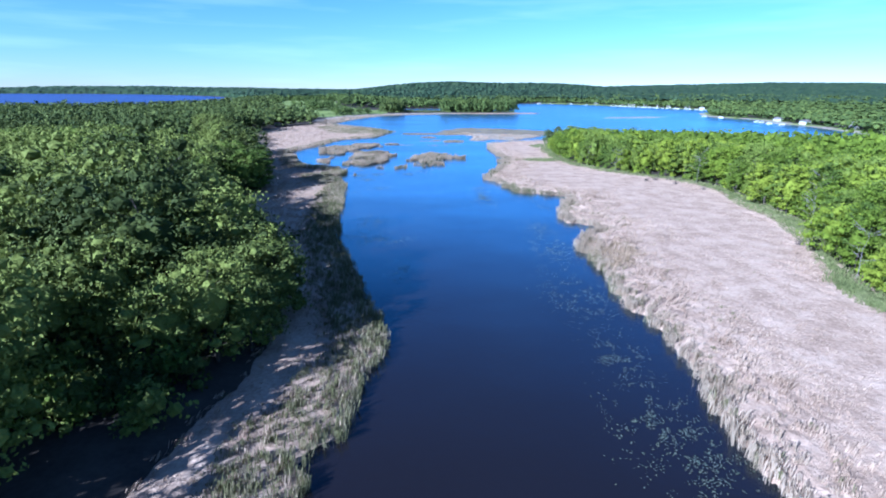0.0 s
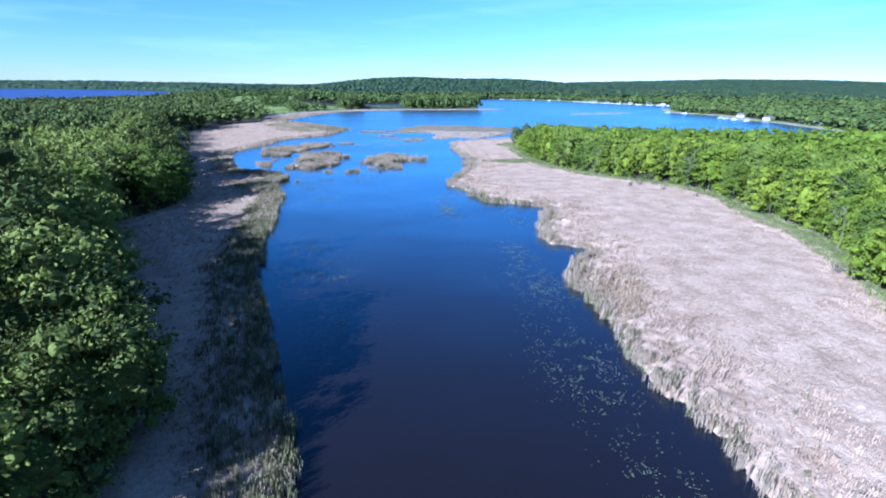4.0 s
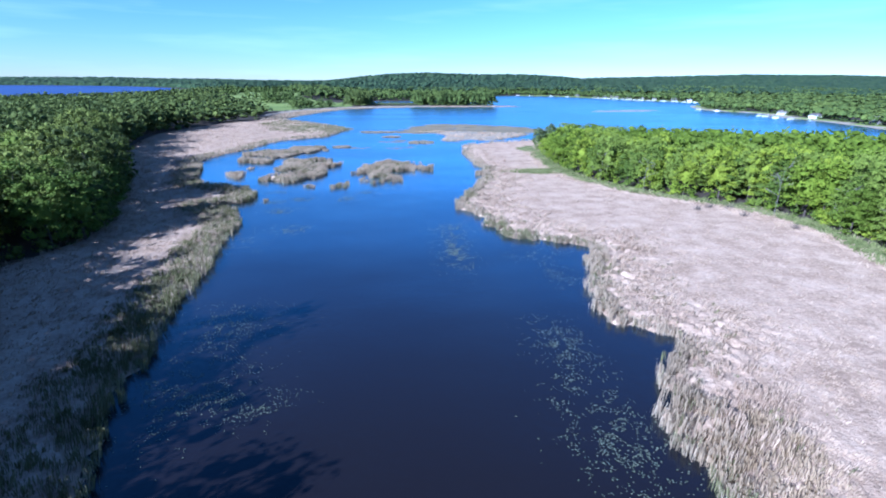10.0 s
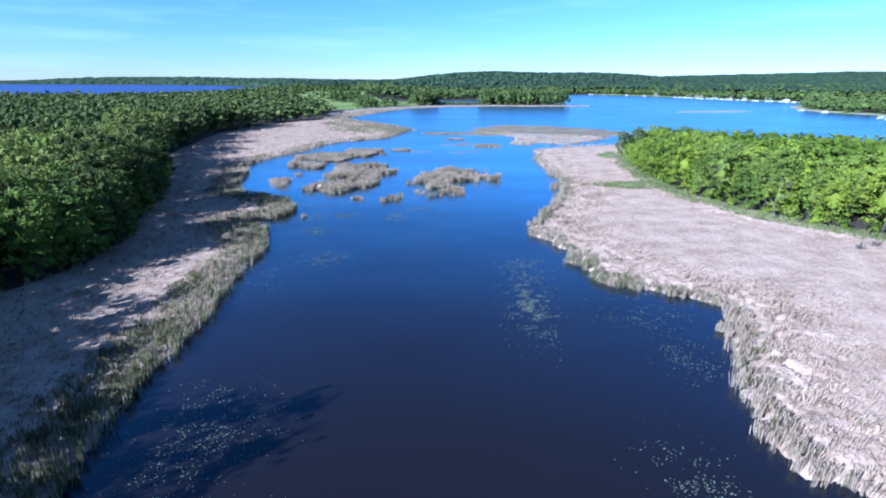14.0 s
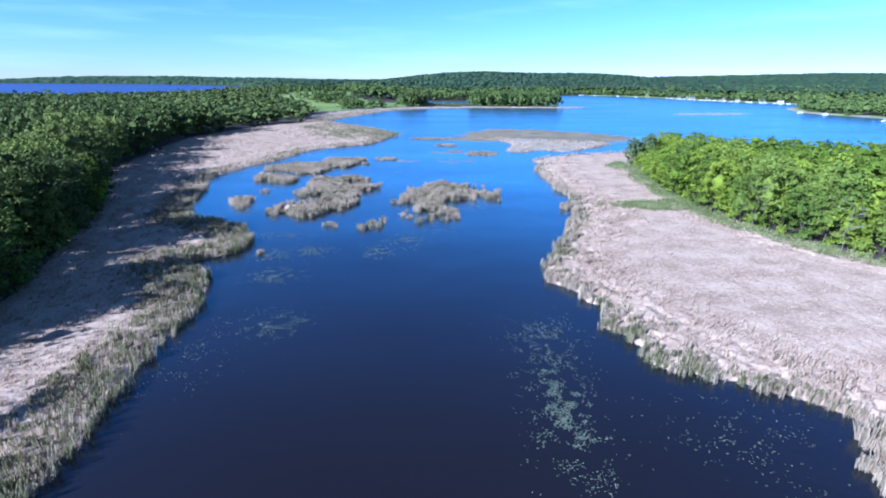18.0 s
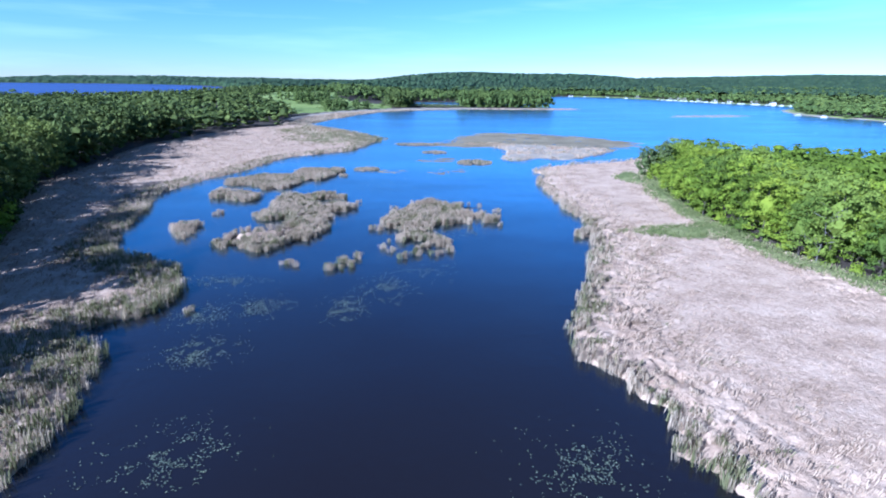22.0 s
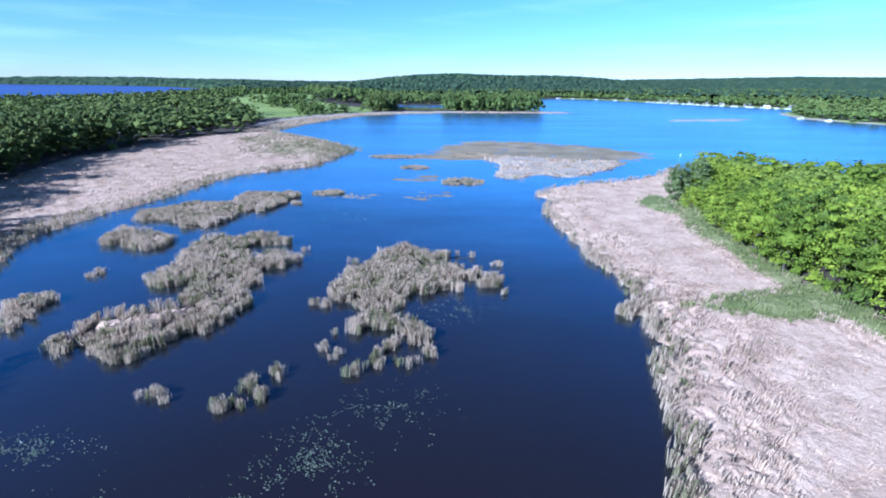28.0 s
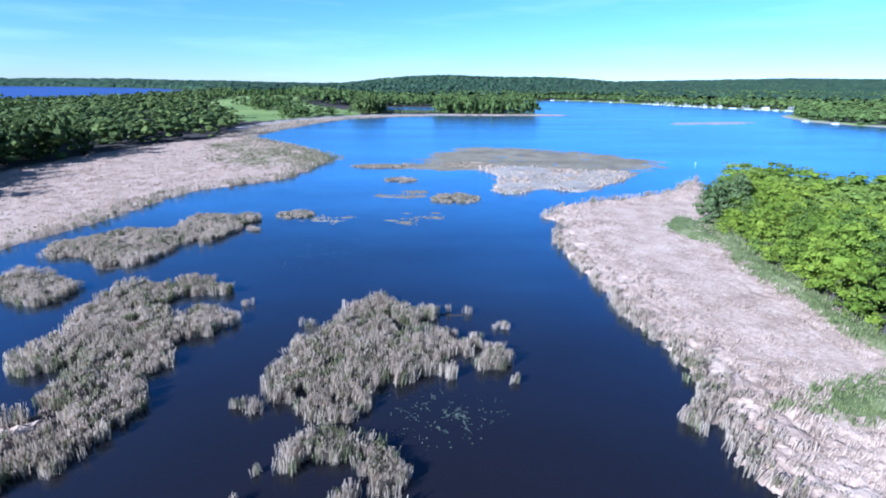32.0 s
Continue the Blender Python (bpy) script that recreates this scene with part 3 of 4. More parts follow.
SMALL_ISLES = [((-54, 332), 1.8, 2.2, 1.6), ((-10, 284), 3.2, 1.0, 2.0), ((-6, 286), 1.2, 1.5, 2.0), ((-5, 291), 1.4, 1.6, 2.0), ((-8, 288.5), 1.2, 2.0, 1.9), ((-20, 287), 1.6, 1.0, 1.6), ((-17.5, 286), 0.8, 0.8, 1.4),
               ((1.2, 304), 0.9, 0.9, 1.9), ((-3, 314.8), 2.4, 1.2, 2.0), ((11.4, 298.8), 1.5, 1.9, 2.0), ((9.4, 296.9), 1.2, 1.2, 2.0), ((17.4, 296.6), 1.0, 1.6, 2.1), ((8.2, 293.6), 2.3, 1.0, 2.1), ((5.6, 291.6), 1.3, 0.9, 2.0), ((13.6, 293.6), 2.4, 1.3, 2.1),
               ((2.5, 296.6), 1.1, 1.3, 1.7), ((0.8, 298.6), 0.9, 0.9, 1.5), ((33.2, 335), 1.2, 1.3, 2.0), ((32.6, 319), 1.1, 0.9, 2.0), ((-12, 347), 1.2, 1.0, 1.6), ((-26, 398), 2, 2, 1.4), ((-31, 263), 1.0, 1.0, 1.4), ((53, 309), 1.6, 2.0, 2.4),
               ((3, 512), 15, 6, 1.0), ((14, 474), 7, 6, 0.9), ((34, 437), 9, 8, 1.1), ((-18, 415), 6, 5, 1.1), ((48, 516), 14, 9, 1.0)]


def isle_density(x, y, d):
    return 2.4 * np.clip((wander(x, y, 2.6, 46) - 0.1) * 2.6, 0, 1) * np.clip(d / 1.2, 0.7, 1)


full = dict(density=(isle_density, 2.4), height=lambda x, y, d: np.where(y > 360, 1.45, 1.75) * (0.7 + 0.55 * wander(x, y, 3.2, 47)), per=20, lean=(0.07, 0.03), width=0.075, spread=0.3, rim=99.0, green=lambda x, y, d: 0.14 + 0.22 * (wander(x, y, 9, 48) > 0.55))
def low_part(x, y):
    return np.clip(1.6 * np.maximum(spot(x, y, -35, 306, 5), spot(x, y, -29, 310, 4.5)), 0, 1)


tall = dict(full, density=(lambda x, y, d: isle_density(x, y, d) * (1 - 0.8 * low_part(x, y)), 2.4))
short = dict(full, density=(lambda x, y, d: 0.7 * low_part(x, y) * np.clip(d / 1.6, 0.3, 1), 2.4), height=lambda x, y, d: 1.0 * (0.7 + 0.5 * wander(x, y, 2.0, 47)), rim=0.0, green=lambda x, y, d: 0 * x)
for k, (where, pts) in enumerate(ISLES.items()):
    trodden = where == "west"
    reed_bed("reed_island", smooth_line(pts, 0.8, 0.45, True, k), "ragged island of grey-tan reed with a flattened pale patch" if trodden else "ragged island of tall grey-tan reed in open water",
             0.7, 0.1, [tall, short] if trodden else [full], 30 + k, "reed island", "", "reed islands", litter_mat=M_MUD)
pad_v, pad_f = litter(smooth_line([(-39.7, 305.5), (-39.5, 309), (-35.6, 310), (-31.6, 312), (-26.2, 314.5), (-25.3, 311), (-29, 306), (-35, 303.6)], 0.8, 0.6, True, 90), 0.6, 0.95, 91, 0.5, 1.2)
mat_ob = new("flattened_reed", fast_mesh("flattened_reed", pad_v, pad_f, [M_LITTER]))
tagged(mat_ob, "pale flattened reed mat on the island", "reed mat", kind="stuff")
for k, (c, a, b, h) in enumerate(SMALL_ISLES):
    ring = [(c[0] + a * math.cos(i * math.pi / 4), c[1] + b * math.sin(i * math.pi / 4)) for i in range(8)]
    reed_bed("reed_island", smooth_line(ring, 0.7, min(a, b) * 0.2, True, 50 + k), "small tuft of tall reed in open water", 0.5, 0.08,
             [dict(full, density=(lambda x, y, d: 2.0 * np.clip((wander(x, y, 1.5, 53) - 0.12) * 2.5, 0, 1), 2.0), height=lambda x, y, d, h=h: h * 0.68 * (0.75 + 0.4 * wander(x, y, 2, 49)))], 50 + k, "reed island", "", "reed islands", litter_mat=M_MUD)


def sparse(h, dens, green=0.15):
    return [dict(density=(lambda x, y, d: dens * np.clip(d / 5, 0.15, 1) * (0.4 + wander(x, y, 12, 51)), dens * 1.5), height=lambda x, y, d: h * (0.6 + 0.6 * wander(x, y, 8, 52)), per=6, width=0.3, spread=0.5, green=lambda x, y, d: green + 0 * x, rim=0.0)]


def shoal(poly, mat, label, seed, step=1.0, top=0.22, feather=16.0, name="reed_flat", solid=1.15):
    """A bank that barely clears the water: its edge breaks up into ever smaller patches."""
    lo, hi = poly.min(0) - step, poly.max(0) + step
    xs, ys = np.arange(lo[0], hi[0], step), np.arange(lo[1], hi[1], step)
    X, Y = np.meshgrid(xs, ys)
    x, y = X.ravel(), Y.ravel()
    ins = inside(x, y, poly)
    d = np.where(ins, edge_distance(x, y, poly), 0)
    broken = 0.45 * wander(x / 2.5, y, 2.2, seed) + 0.3 * wander(x / 2.0, y, 7.0, seed + 1) + 0.25 * lattice(np.arange(len(x)), x * 0, seed + 2)
    z = top * (solid * np.clip(d / feather, 0, 1) + 2.6 * (broken - 0.66))
    z = np.where(ins, np.clip(z, -0.4, top), -0.4)
    nxx = len(xs)
    q = (np.arange(len(ys) - 1)[:, None] * nxx + np.arange(nxx - 1)[None]).ravel()
    f = np.stack([q, q + 1, q + nxx + 1, q + nxx], 1)
    f = f[(z[f] > -0.05).any(1)]
    used = np.unique(f)
    remap = np.zeros(len(x), int); remap[used] = np.arange(len(used))
    return tagged(new(name, fast_mesh(name, np.stack([x, y, z], 1)[used], remap[f], [mat], smooth=True)), label, "reed flat", kind="stuff")


FLAT = smooth_line([(50, 452), (57, 443), (72, 452), (84, 445), (98, 457), (122, 484), (161, 520), (146, 549), (118, 576), (76, 596), (44, 586), (9, 512), (15, 497), (54, 494)], 2, 1.5, True, 70)
shoal(FLAT, M_FLAT, "low brown flat of sparse reed in the open lake", 71)
NOSE = smooth_line([(50, 452), (57, 443), (72, 453), (84, 446), (98, 458), (126, 488), (95, 499), (76, 512), (50, 505), (57, 485)], 2, 1.2, True, 72)
reed_bed("reed_bed", NOSE, "pale reed bed at the tip of the brown flat", 1.2, 0.8, sparse(1.3, 0.6, 0.12), 73, litter_mat=M_SHORE)
for k, ring in enumerate(([(4, 440), (16, 432), (26, 438), (24, 452), (10, 450)], [(8, 410), (20, 400), (30, 408), (26, 418), (14, 418)], [(-16, 408), (-4, 402), (2, 412), (-8, 418)])):
    shoal(smooth_line(ring, 2, 1.0, True, 84 + k), M_FLAT, "drowned brown reed patch just under the surface", 85 + k, 0.6, 0.2, 6.0, solid=0.55)
BEACH_FLAT = smooth_line([(-105, 640), (-128, 640), (-152, 690), (-150, 770), (-98, 845), (-50, 906), (20, 932), (60, 932), (0, 905), (-45, 868), (-75, 800), (-92, 720)], 5, 2, True, 74)
reed_bed("reed_flat", BEACH_FLAT, "low brown reed and mud along the far shore", 3.0, 0.4, sparse(1.2, 0.2, 0.1), 75, litter_mat=M_FLAT)
TIP = smooth_line([(-84, 512), (-52, 494), (-31, 505), (-18, 540), (-30, 566), (-46, 586), (-70, 612), (-102, 642), (-120, 600), (-104, 560)], 2, 1.5, True, 80)
shoal(TIP, M_SEDGE, "olive sedge at the tip of the marsh", 82, 1.2, 0.95, 26.0, "sedge_bed")
v_, f_, m_ = stems(TIP, density=(lambda x, y, d: 0.35 * np.clip(d / 14, 0.1, 1) * (0.3 + wander(x, y, 12, 51)), 0.5), height=lambda x, y, d: 1.5 * (0.6 + 0.6 * wander(x, y, 8, 52)), per=6, width=0.2, spread=0.5)
tagged(new("sedge_growth", fast_mesh("sedge_growth", v_, f_, [M_GREEN])), "olive standing sedge at the tip of the marsh", "sedge", kind="stuff")
SPIT = smooth_line([(60, 940), (95, 944), (212, 950), (238, 956), (210, 962), (90, 956)], 5, 1, True, 76)
reed_bed("reed_flat", SPIT, "narrow pale shore of dry reed before the wooded point", 3.0, 0.7, sparse(1.6, 0.2, 0.05), 77)
BAR = smooth_line([(304, 800), (380, 806), (440, 850), (380, 848), (320, 830)], 6, 2, True, 78)
shoal(BAR, M_SHORE, "low pale sand bar barely above the lake", 79, 2.0, 0.2, 14.0, "sand_bar")

# grass along the foot of the right wood
def grass_strip(poly, label, height=0.9, dens=1.2):
    root = new("grass_strip")
    tagged(root, label, "grass", kind="stuff")
    v, f = litter(poly, 1.0, 1.05, 81, 0.4)
    mesh_part("turf", fast_mesh("turf", v + (0, 0, 0.4), f, [M_GRASS]), root)
    v, f, m = stems(poly, density=(lambda x, y, d: dens + 0 * x, dens), height=lambda x, y, d: 1.2 + height * rng.random(len(x)), per=9, width=0.08, spread=0.35)
    mesh_part("grass_growth", fast_mesh("grass_growth", v, f, [M_GRASS]), root)


foot = smooth_line(RIGHT_WOOD_EDGE[1:], 4, 0.8)
inner = foot + np.stack([-3 - 7 * wander(foot[:, 0], foot[:, 1], 30, 4), 0 * foot[:, 0]], 1)
grass_strip(np.concatenate([foot + (2, 0), inner[::-1]]), "fresh green grass along the foot of the wood")
grass_strip(smooth_line([(64, 310), (74, 315), (84, 317), (98, 318), (96, 305), (81, 303.5), (70, 307.5)], 1.5, 1.0, True, 83), "patch of fresh green sedge in the dead reeds", 0.9, 1.6)
grass_strip(smooth_line([(92, 398), (103, 408), (108, 400), (102, 378), (97, 376), (91, 384)], 1.5, 1.0, True, 87), "thin green grass before the willows", 0.3, 0.5)

# ---------------------------------------------------------------- lily pads
PADS = [((33, 52), 6, 12, 260), ((34, 74), 4, 7, 90), ((35, 100), 6, 14, 200), ((39, 134), 6, 12, 260), ((40, 155), 5, 9, 160), ((29, 203), 4, 13, 420), ((30, 222), 6, 8, 150),
        ((-16, 148), 9, 10, 260), ((-15, 167), 8, 8, 220), ((-7, 143), 6, 4, 90), ((-4, 116), 3, 5, 60), ((-16, 226), 6, 5, 130), ((-23, 249), 5, 4, 160), ((-28, 261), 5, 4, 120), ((-19, 265), 5, 5, 150), ((-31, 277), 8, 3, 110),
        ((-3, 264), 4, 5, 130), ((3, 273), 5, 6, 130), ((12, 283), 6, 5, 60), ((-25, 215), 6, 8, 60), ((22, 312), 6, 4, 60), ((48, 200), 8, 6, 70), ((50, 185), 4, 8, 60), ((-8, 380), 10, 12, 60)]
for (px, py), a, b, count in PADS:
    count = int(count * 3.8)
    n = count * 4
    x, y = px + rng.normal(0, a * 0.56, n), py + rng.normal(0, b * 0.56, n)
    keep = 0.55 * wander(x, y, 1.3, 90) + 0.2 * wander(x, y, 5.0, 91) + 0.25 * rng.random(n) > 0.5
    x, y = x[keep][:count], y[keep][:count]
    n, ring = len(x), np.arange(7) / 7 * 2 * math.pi
    r = rng.uniform(0.05, 0.105, n)
    vx = x[:, None] + r[:, None] * np.cos(ring) * rng.uniform(0.8, 1.2, (n, 1))
    vy = y[:, None] + r[:, None] * np.sin(ring)
    vz = 0.02 + rng.uniform(0, 0.05, (n, 7))
    pads = new("lily_pads", fast_mesh("lily_pads", np.stack([vx, vy, vz], 2).reshape(-1, 3), np.arange(7 * n).reshape(-1, 7), [M_PAD]))
    tagged(pads, "scattered floating green lily pads on dark water", "lily pads", kind="stuff")

# ---------------------------------------------------------------- trees
def ico(sub):
    bm = bmesh.new()
    bmesh.ops.create_icosphere(bm, subdivisions=sub, radius=1)
    v = np.array([p.co[:] for p in bm.verts]); f = np.array([[p.index for p in q.verts] for q in bm.faces])
    bm.free()
    return v, f


ICO = {1: ico(1)}


def crown_arrays(seed, h, r, lumps, leaves, leaf, sub, low=0.25):
    """A crown: boughs of foliage round the upper stem, each a rough core under loose leaf sprays."""
    g = np.random.default_rng(seed)
    vs, fs, base = [], [], 0
    iv, jf = ICO[sub]
    small = math.sqrt(18 / max(lumps, 8))
    hv, hf = ICO[1]
    v = hv * (1 + g.normal(0, 0.1, (len(hv), 1))) * (0.48 * r, 0.48 * r, 0.25 * h * (1 - low)) + (0, 0, h * (low + 0.4 * (1 - low)))
    vs.append(v); fs.append(np.concatenate([hf, hf[:, 2:]], 1)); base = len(v)
    for k in range(lumps):
        u = k / (lumps - 1)
        zz = h * (low + (0.92 - low) * u ** 0.9)
        t = (zz / h - low) / (1 - low)
        rad = r * math.sqrt(max(0.04, 1 - (1.5 * t - 0.55) ** 2)) * g.uniform(0.5, 0.8 + 0.2 * (lumps > 12))
        a = k * 2.4 + g.uniform(-0.5, 0.5)
        lr = r * g.uniform(0.3, 0.54) * small
        c = np.array([math.cos(a) * rad, math.sin(a) * rad, zz - 0.2 * lr])
        if k == lumps - 1:
            c = np.array([g.uniform(-1, 1) * 0.15 * r, g.uniform(-1, 1) * 0.15 * r, h - lr * 0.9])
        v = iv * (1 + g.normal(0, 0.16, (len(iv), 1))) * lr * 0.45 * (1, 1, 0.8) + c
        vs.append(v); fs.append(np.concatenate([jf, jf[:, 2:]], 1) + base); base += len(v)
        d = g.normal(0, 1, (leaves, 3)); d[:, 2] = np.abs(d[:, 2]) * 0.95 - 0.3
        d /= np.linalg.norm(d, axis=1)[:, None]
        p = c + d * lr * (1, 1, 0.85) * g.uniform(0.68, 1.18, (leaves, 1))
        nrm = d + g.normal(0, 0.5, (leaves, 3)); nrm /= np.linalg.norm(nrm, axis=1)[:, None]
        e1 = np.cross(nrm, g.normal(0, 1, (leaves, 3))); e1 /= np.linalg.norm(e1, axis=1)[:, None]
        e2 = np.cross(nrm, e1)
        s = leaf * g.uniform(0.6, 1.3, (leaves, 1))
        v = np.stack([p - e1 * s, p - e2 * s * 0.6 + nrm * s * 0.2, p + e1 * s, p + e2 * s * 0.6 - nrm * s * 0.1], 1).reshape(-1, 3)
        vs.append(v); fs.append(np.arange(4 * leaves).reshape(-1, 4) + base); base += len(v)
    return np.concatenate(vs), np.concatenate(fs)


def quads_and_tris(f):
    """Index rows in which a triangle repeats its last corner are cut to triangles."""
    tri = f[:, 2] == f[:, 3]
    q = f[~tri]
    return np.concatenate([f[tri][:, :3], q[:, [0, 1, 2]], q[:, [0, 2, 3]]])


def limb(bm, a, b, ra, rb, sides=6):
    a, b = Vector(a), Vector(b)
    m = (b - a).to_track_quat("Z", "Y").to_matrix()
    rings = []
    for c, r in ((a, ra), (b, rb)):
        rings.append([bm.verts.new(c + m @ Vector((r * math.cos(i * 2 * math.pi / sides), r * math.sin(i * 2 * math.pi / sides), 0))) for i in range(sides)])
    for i in range(sides):
        bm.faces.new((rings[0][i], rings[0][(i + 1) % sides], rings[1][(i + 1) % sides], rings[1][i]))
    bm.faces.new(rings[1])


def trunk_mesh(name, seed, h, limbs, mat, thick=0.22, bare=False):
    g = random.Random(seed)
    bm = bmesh.new()
    p, n = Vector((0, 0, -0.4)), 5
    top = h * (0.96 if bare else 0.8)
    pts = [p]
    for k in range(1, n + 1):
        pts.append(Vector((g.uniform(-0.25, 0.25) * k * 0.5, g.uniform(-0.25, 0.25) * k * 0.5, top * k / n)))
    for k in range(n):
        limb(bm, pts[k], pts[k + 1], thick * (1.15 - k / n), thick * (1.15 - (k + 1) / n))
    for k in range(limbs):
        z = g.uniform(0.3, 0.9)
        a = g.uniform(0, 6.28)
        i = min(int(z * n), n - 1)
        s = pts[i].lerp(pts[i + 1], z * n - i)
        ln = h * g.uniform(0.12, 0.24)
        e = s + Vector((math.cos(a) * ln, math.sin(a) * ln, ln * g.uniform(0.3, 0.9)))
        limb(bm, s, e, thick * 0.4 * (1.2 - z), 0.03, 5)
        if bare:
            for _ in range(2):
                b = a + g.uniform(-0.9, 0.9)
                limb(bm, s.lerp(e, 0.6), e + Vector((math.cos(b), math.sin(b), g.uniform(0, 0.8))) * ln * 0.4, 0.04, 0.015, 4)
    me = bpy.data.meshes.new(name)
    bm.to_mesh(me); bm.free()
    me.materials.append(mat)
    return me


def tree_prototypes(leaf_mat, seeds, h, r, label, spread):
    out = []
    for s in seeds:
        g = random.Random(s)
        hh, rr = h * g.uniform(0.88, 1.12), r * g.uniform(0.85, 1.2)
        v, f = crown_arrays(s, hh, rr, 34, 52, 0.28, 1, 0.17)
        root = new("tree")
        tagged(root, label, "tree", spread)
        mesh_part("trunk", trunk_mesh("trunk", s, hh, 6, M_BARK), root)
        mesh_part("crown", fast_mesh("crown", v, quads_and_tris(f), [leaf_mat]), root, "dense leafy crown")
        out.append(root)
    return out


def scatter(poly, spacing, seed, keep=None):
    g = np.random.default_rng(seed)
    lo, hi = poly.min(0), poly.max(0)
    xs, ys = np.meshgrid(np.arange(lo[0], hi[0], spacing), np.arange(lo[1], hi[1], spacing))
    x = xs.ravel() + g.uniform(-0.42, 0.42, xs.size) * spacing
    y = ys.ravel() + g.uniform(-0.42, 0.42, xs.size) * spacing
    k = inside(x, y, poly)
    if keep is not None:
        k &= keep(x, y)
    return x[k], y[k]


def plant(protos, x, y, seed, size=lambda x, y: 1.0, wide=1.0):
    g = random.Random(seed)
    z = ground_height(x, y)
    for k in range(len(x)):
        s = g.uniform(0.76, 1.26) * size(x[k], y[k])
        p = protos[g.randrange(len(protos))]
        c = copy_thing(p, pose(x[k], y[k], max(z[k], 0.05), 0, 0, g.uniform(0, 360)))
        c.scale = (s * wide * g.uniform(0.9, 1.1), s * wide * g.uniform(0.9, 1.1), s)


def wood(name, x, y, kinds, seed, mat, label, h, r, size=lambda x, y: 1.0):
    """Trees farther off, joined in one mesh."""
    g = np.random.default_rng(seed)
    z = np.maximum(ground_height(x, y), 0.0)
    vs, fs, base = [], [], 0
    for k in range(len(x)):
        v, f = kinds[g.integers(len(kinds))]
        s, a = g.uniform(0.8, 1.2), g.uniform(0, 6.28)
        c, sn = math.cos(a) * r * s, math.sin(a) * r * s
        w = np.stack([v[:, 0] * c - v[:, 1] * sn + x[k], v[:, 0] * sn + v[:, 1] * c + y[k], v[:, 2] * h * s * g.uniform(0.88, 1.12) * size(x[k], y[k]) + z[k]], 1)
        vs.append(w); fs.append(f + base); base += len(w)
    ob = new(name, fast_mesh(name, np.concatenate(vs), np.concatenate(fs), [mat]))
    return tagged(ob, label, "wood", kind="stuff")


def kind_set(seeds, lumps, leaves, leaf, sub, low=0.25):
    out = []
    for s in seeds:
        v, f = crown_arrays(s, 15.0, 4.4, lumps, leaves, leaf, sub, low)
        out.append((v / (4.4, 4.4, 15.0), quads_and_tris(f)))
    return out


MID = kind_set(range(6), 14, 28, 0.36, 1, 0.2)
OUTER = kind_set(range(6, 10), 8, 10, 0.62, 1, 0.14)
LOW = kind_set(range(10, 14), 6, 8, 1.0, 1, 0.14)
FARK = kind_set(range(20, 25), 3, 3, 1.4, 1, 0.16)

TIP_WILLOWS = [(106, 397), (110, 402), (114, 398)]
oaks = tree_prototypes(M_OAK, range(100, 105), 17.5, 5.9, "broad dark green oak beside the marsh", "trees of the left wood")
oaks += tree_prototypes(M_OAK, range(105, 108), 16.0, 5.0, "dark green oak with a narrow crown beside the marsh", "trees of the left wood")
oaks += tree_prototypes(M_MAPLE, range(108, 109), 12.5, 3.8, "small fresh green maple among the oaks", "trees of the left wood")
maples = tree_prototypes(M_MAPLE, range(110, 115), 15.5, 4.8, "fresh yellow-green maple at the edge of the reeds", "trees of the right wood")
maples += tree_prototypes(M_ASH, range(118, 120), 16.5, 4.6, "tall mid green ash at the edge of the reeds", "trees of the right wood")
maples += tree_prototypes(M_ASH, range(115, 117), 15.0, 4.2, "mid green ash at the edge of the reeds", "trees of the right wood")
maples += tree_prototypes(M_WILLOW, range(117, 118), 13.5, 4.0, "grey-green willow at the edge of the reeds", "trees of the right wood")

willows = [maples.pop()]
plant(willows, np.array(TIP_WILLOWS)[:, 0], np.array(TIP_WILLOWS)[:, 1], 19)

edge_l = smooth_line(LEFT_WOOD_EDGE, 5)
WOOD_L = np.concatenate([edge_l + (-3, 0), np.array([(-215, 880), (-290, 1090), (-360, 1320), (-470, 1330), (-560, 1120), (-900, 930), (-900, -100), (-60, -100)])])
lx, ly = scatter(WOOD_L, 8.2, 1, lambda x, y: ~inside(x, y, MEADOW_LINE))
el = edge_distance(lx, ly, edge_l, False)
front = 66 + 0.12 * (-lx - 30)
# the stand south of 44 m is out of view, added for its shade
near_l = ((ly > front) & (ly < 150) & (lx > -100)) | ((ly >= 150) & (ly < 215) & (el < 34)) | ((ly >= 215) & (ly < 400) & (el < 18)) | ((lx < -55) & (lx > -115) & (ly > -12) & (ly < 44)) | ((lx < -48) & (lx > -110) & (ly > 40) & (ly <= front))
near_l &= ~((ly > 12) & (ly < 62) & (lx > -60))
low_edge = near_l & (el < 17) & (ly > 108) & (ly < 206)
plant(oaks[:8], lx[low_edge], ly[low_edge], 23, lambda x, y: 0.5)
near_l &= ~low_edge
plant(oaks, lx[near_l], ly[near_l], 3, lambda x, y: 1.4 if 84 < y < 112 and x < -46 else 1.1 if 100 < y < 112 else 1.5 if 112 <= y < 152 else 1.4 if 152 <= y < 172 else 1.08 if 172 <= y < 206 else 0.98 if 198 <= y < 250 else 1.22 if 250 <= y < 285 else 1.3 if y >= 285 else 1.24 if y < 44 else 1.05 if y < 66 else 1.0)
plant(oaks, np.array([-28.0, -26, -34, -32, -40, -37]), np.array([77.0, 89, 84, 97, 76, 92]), 13, lambda x, y: 0.98)
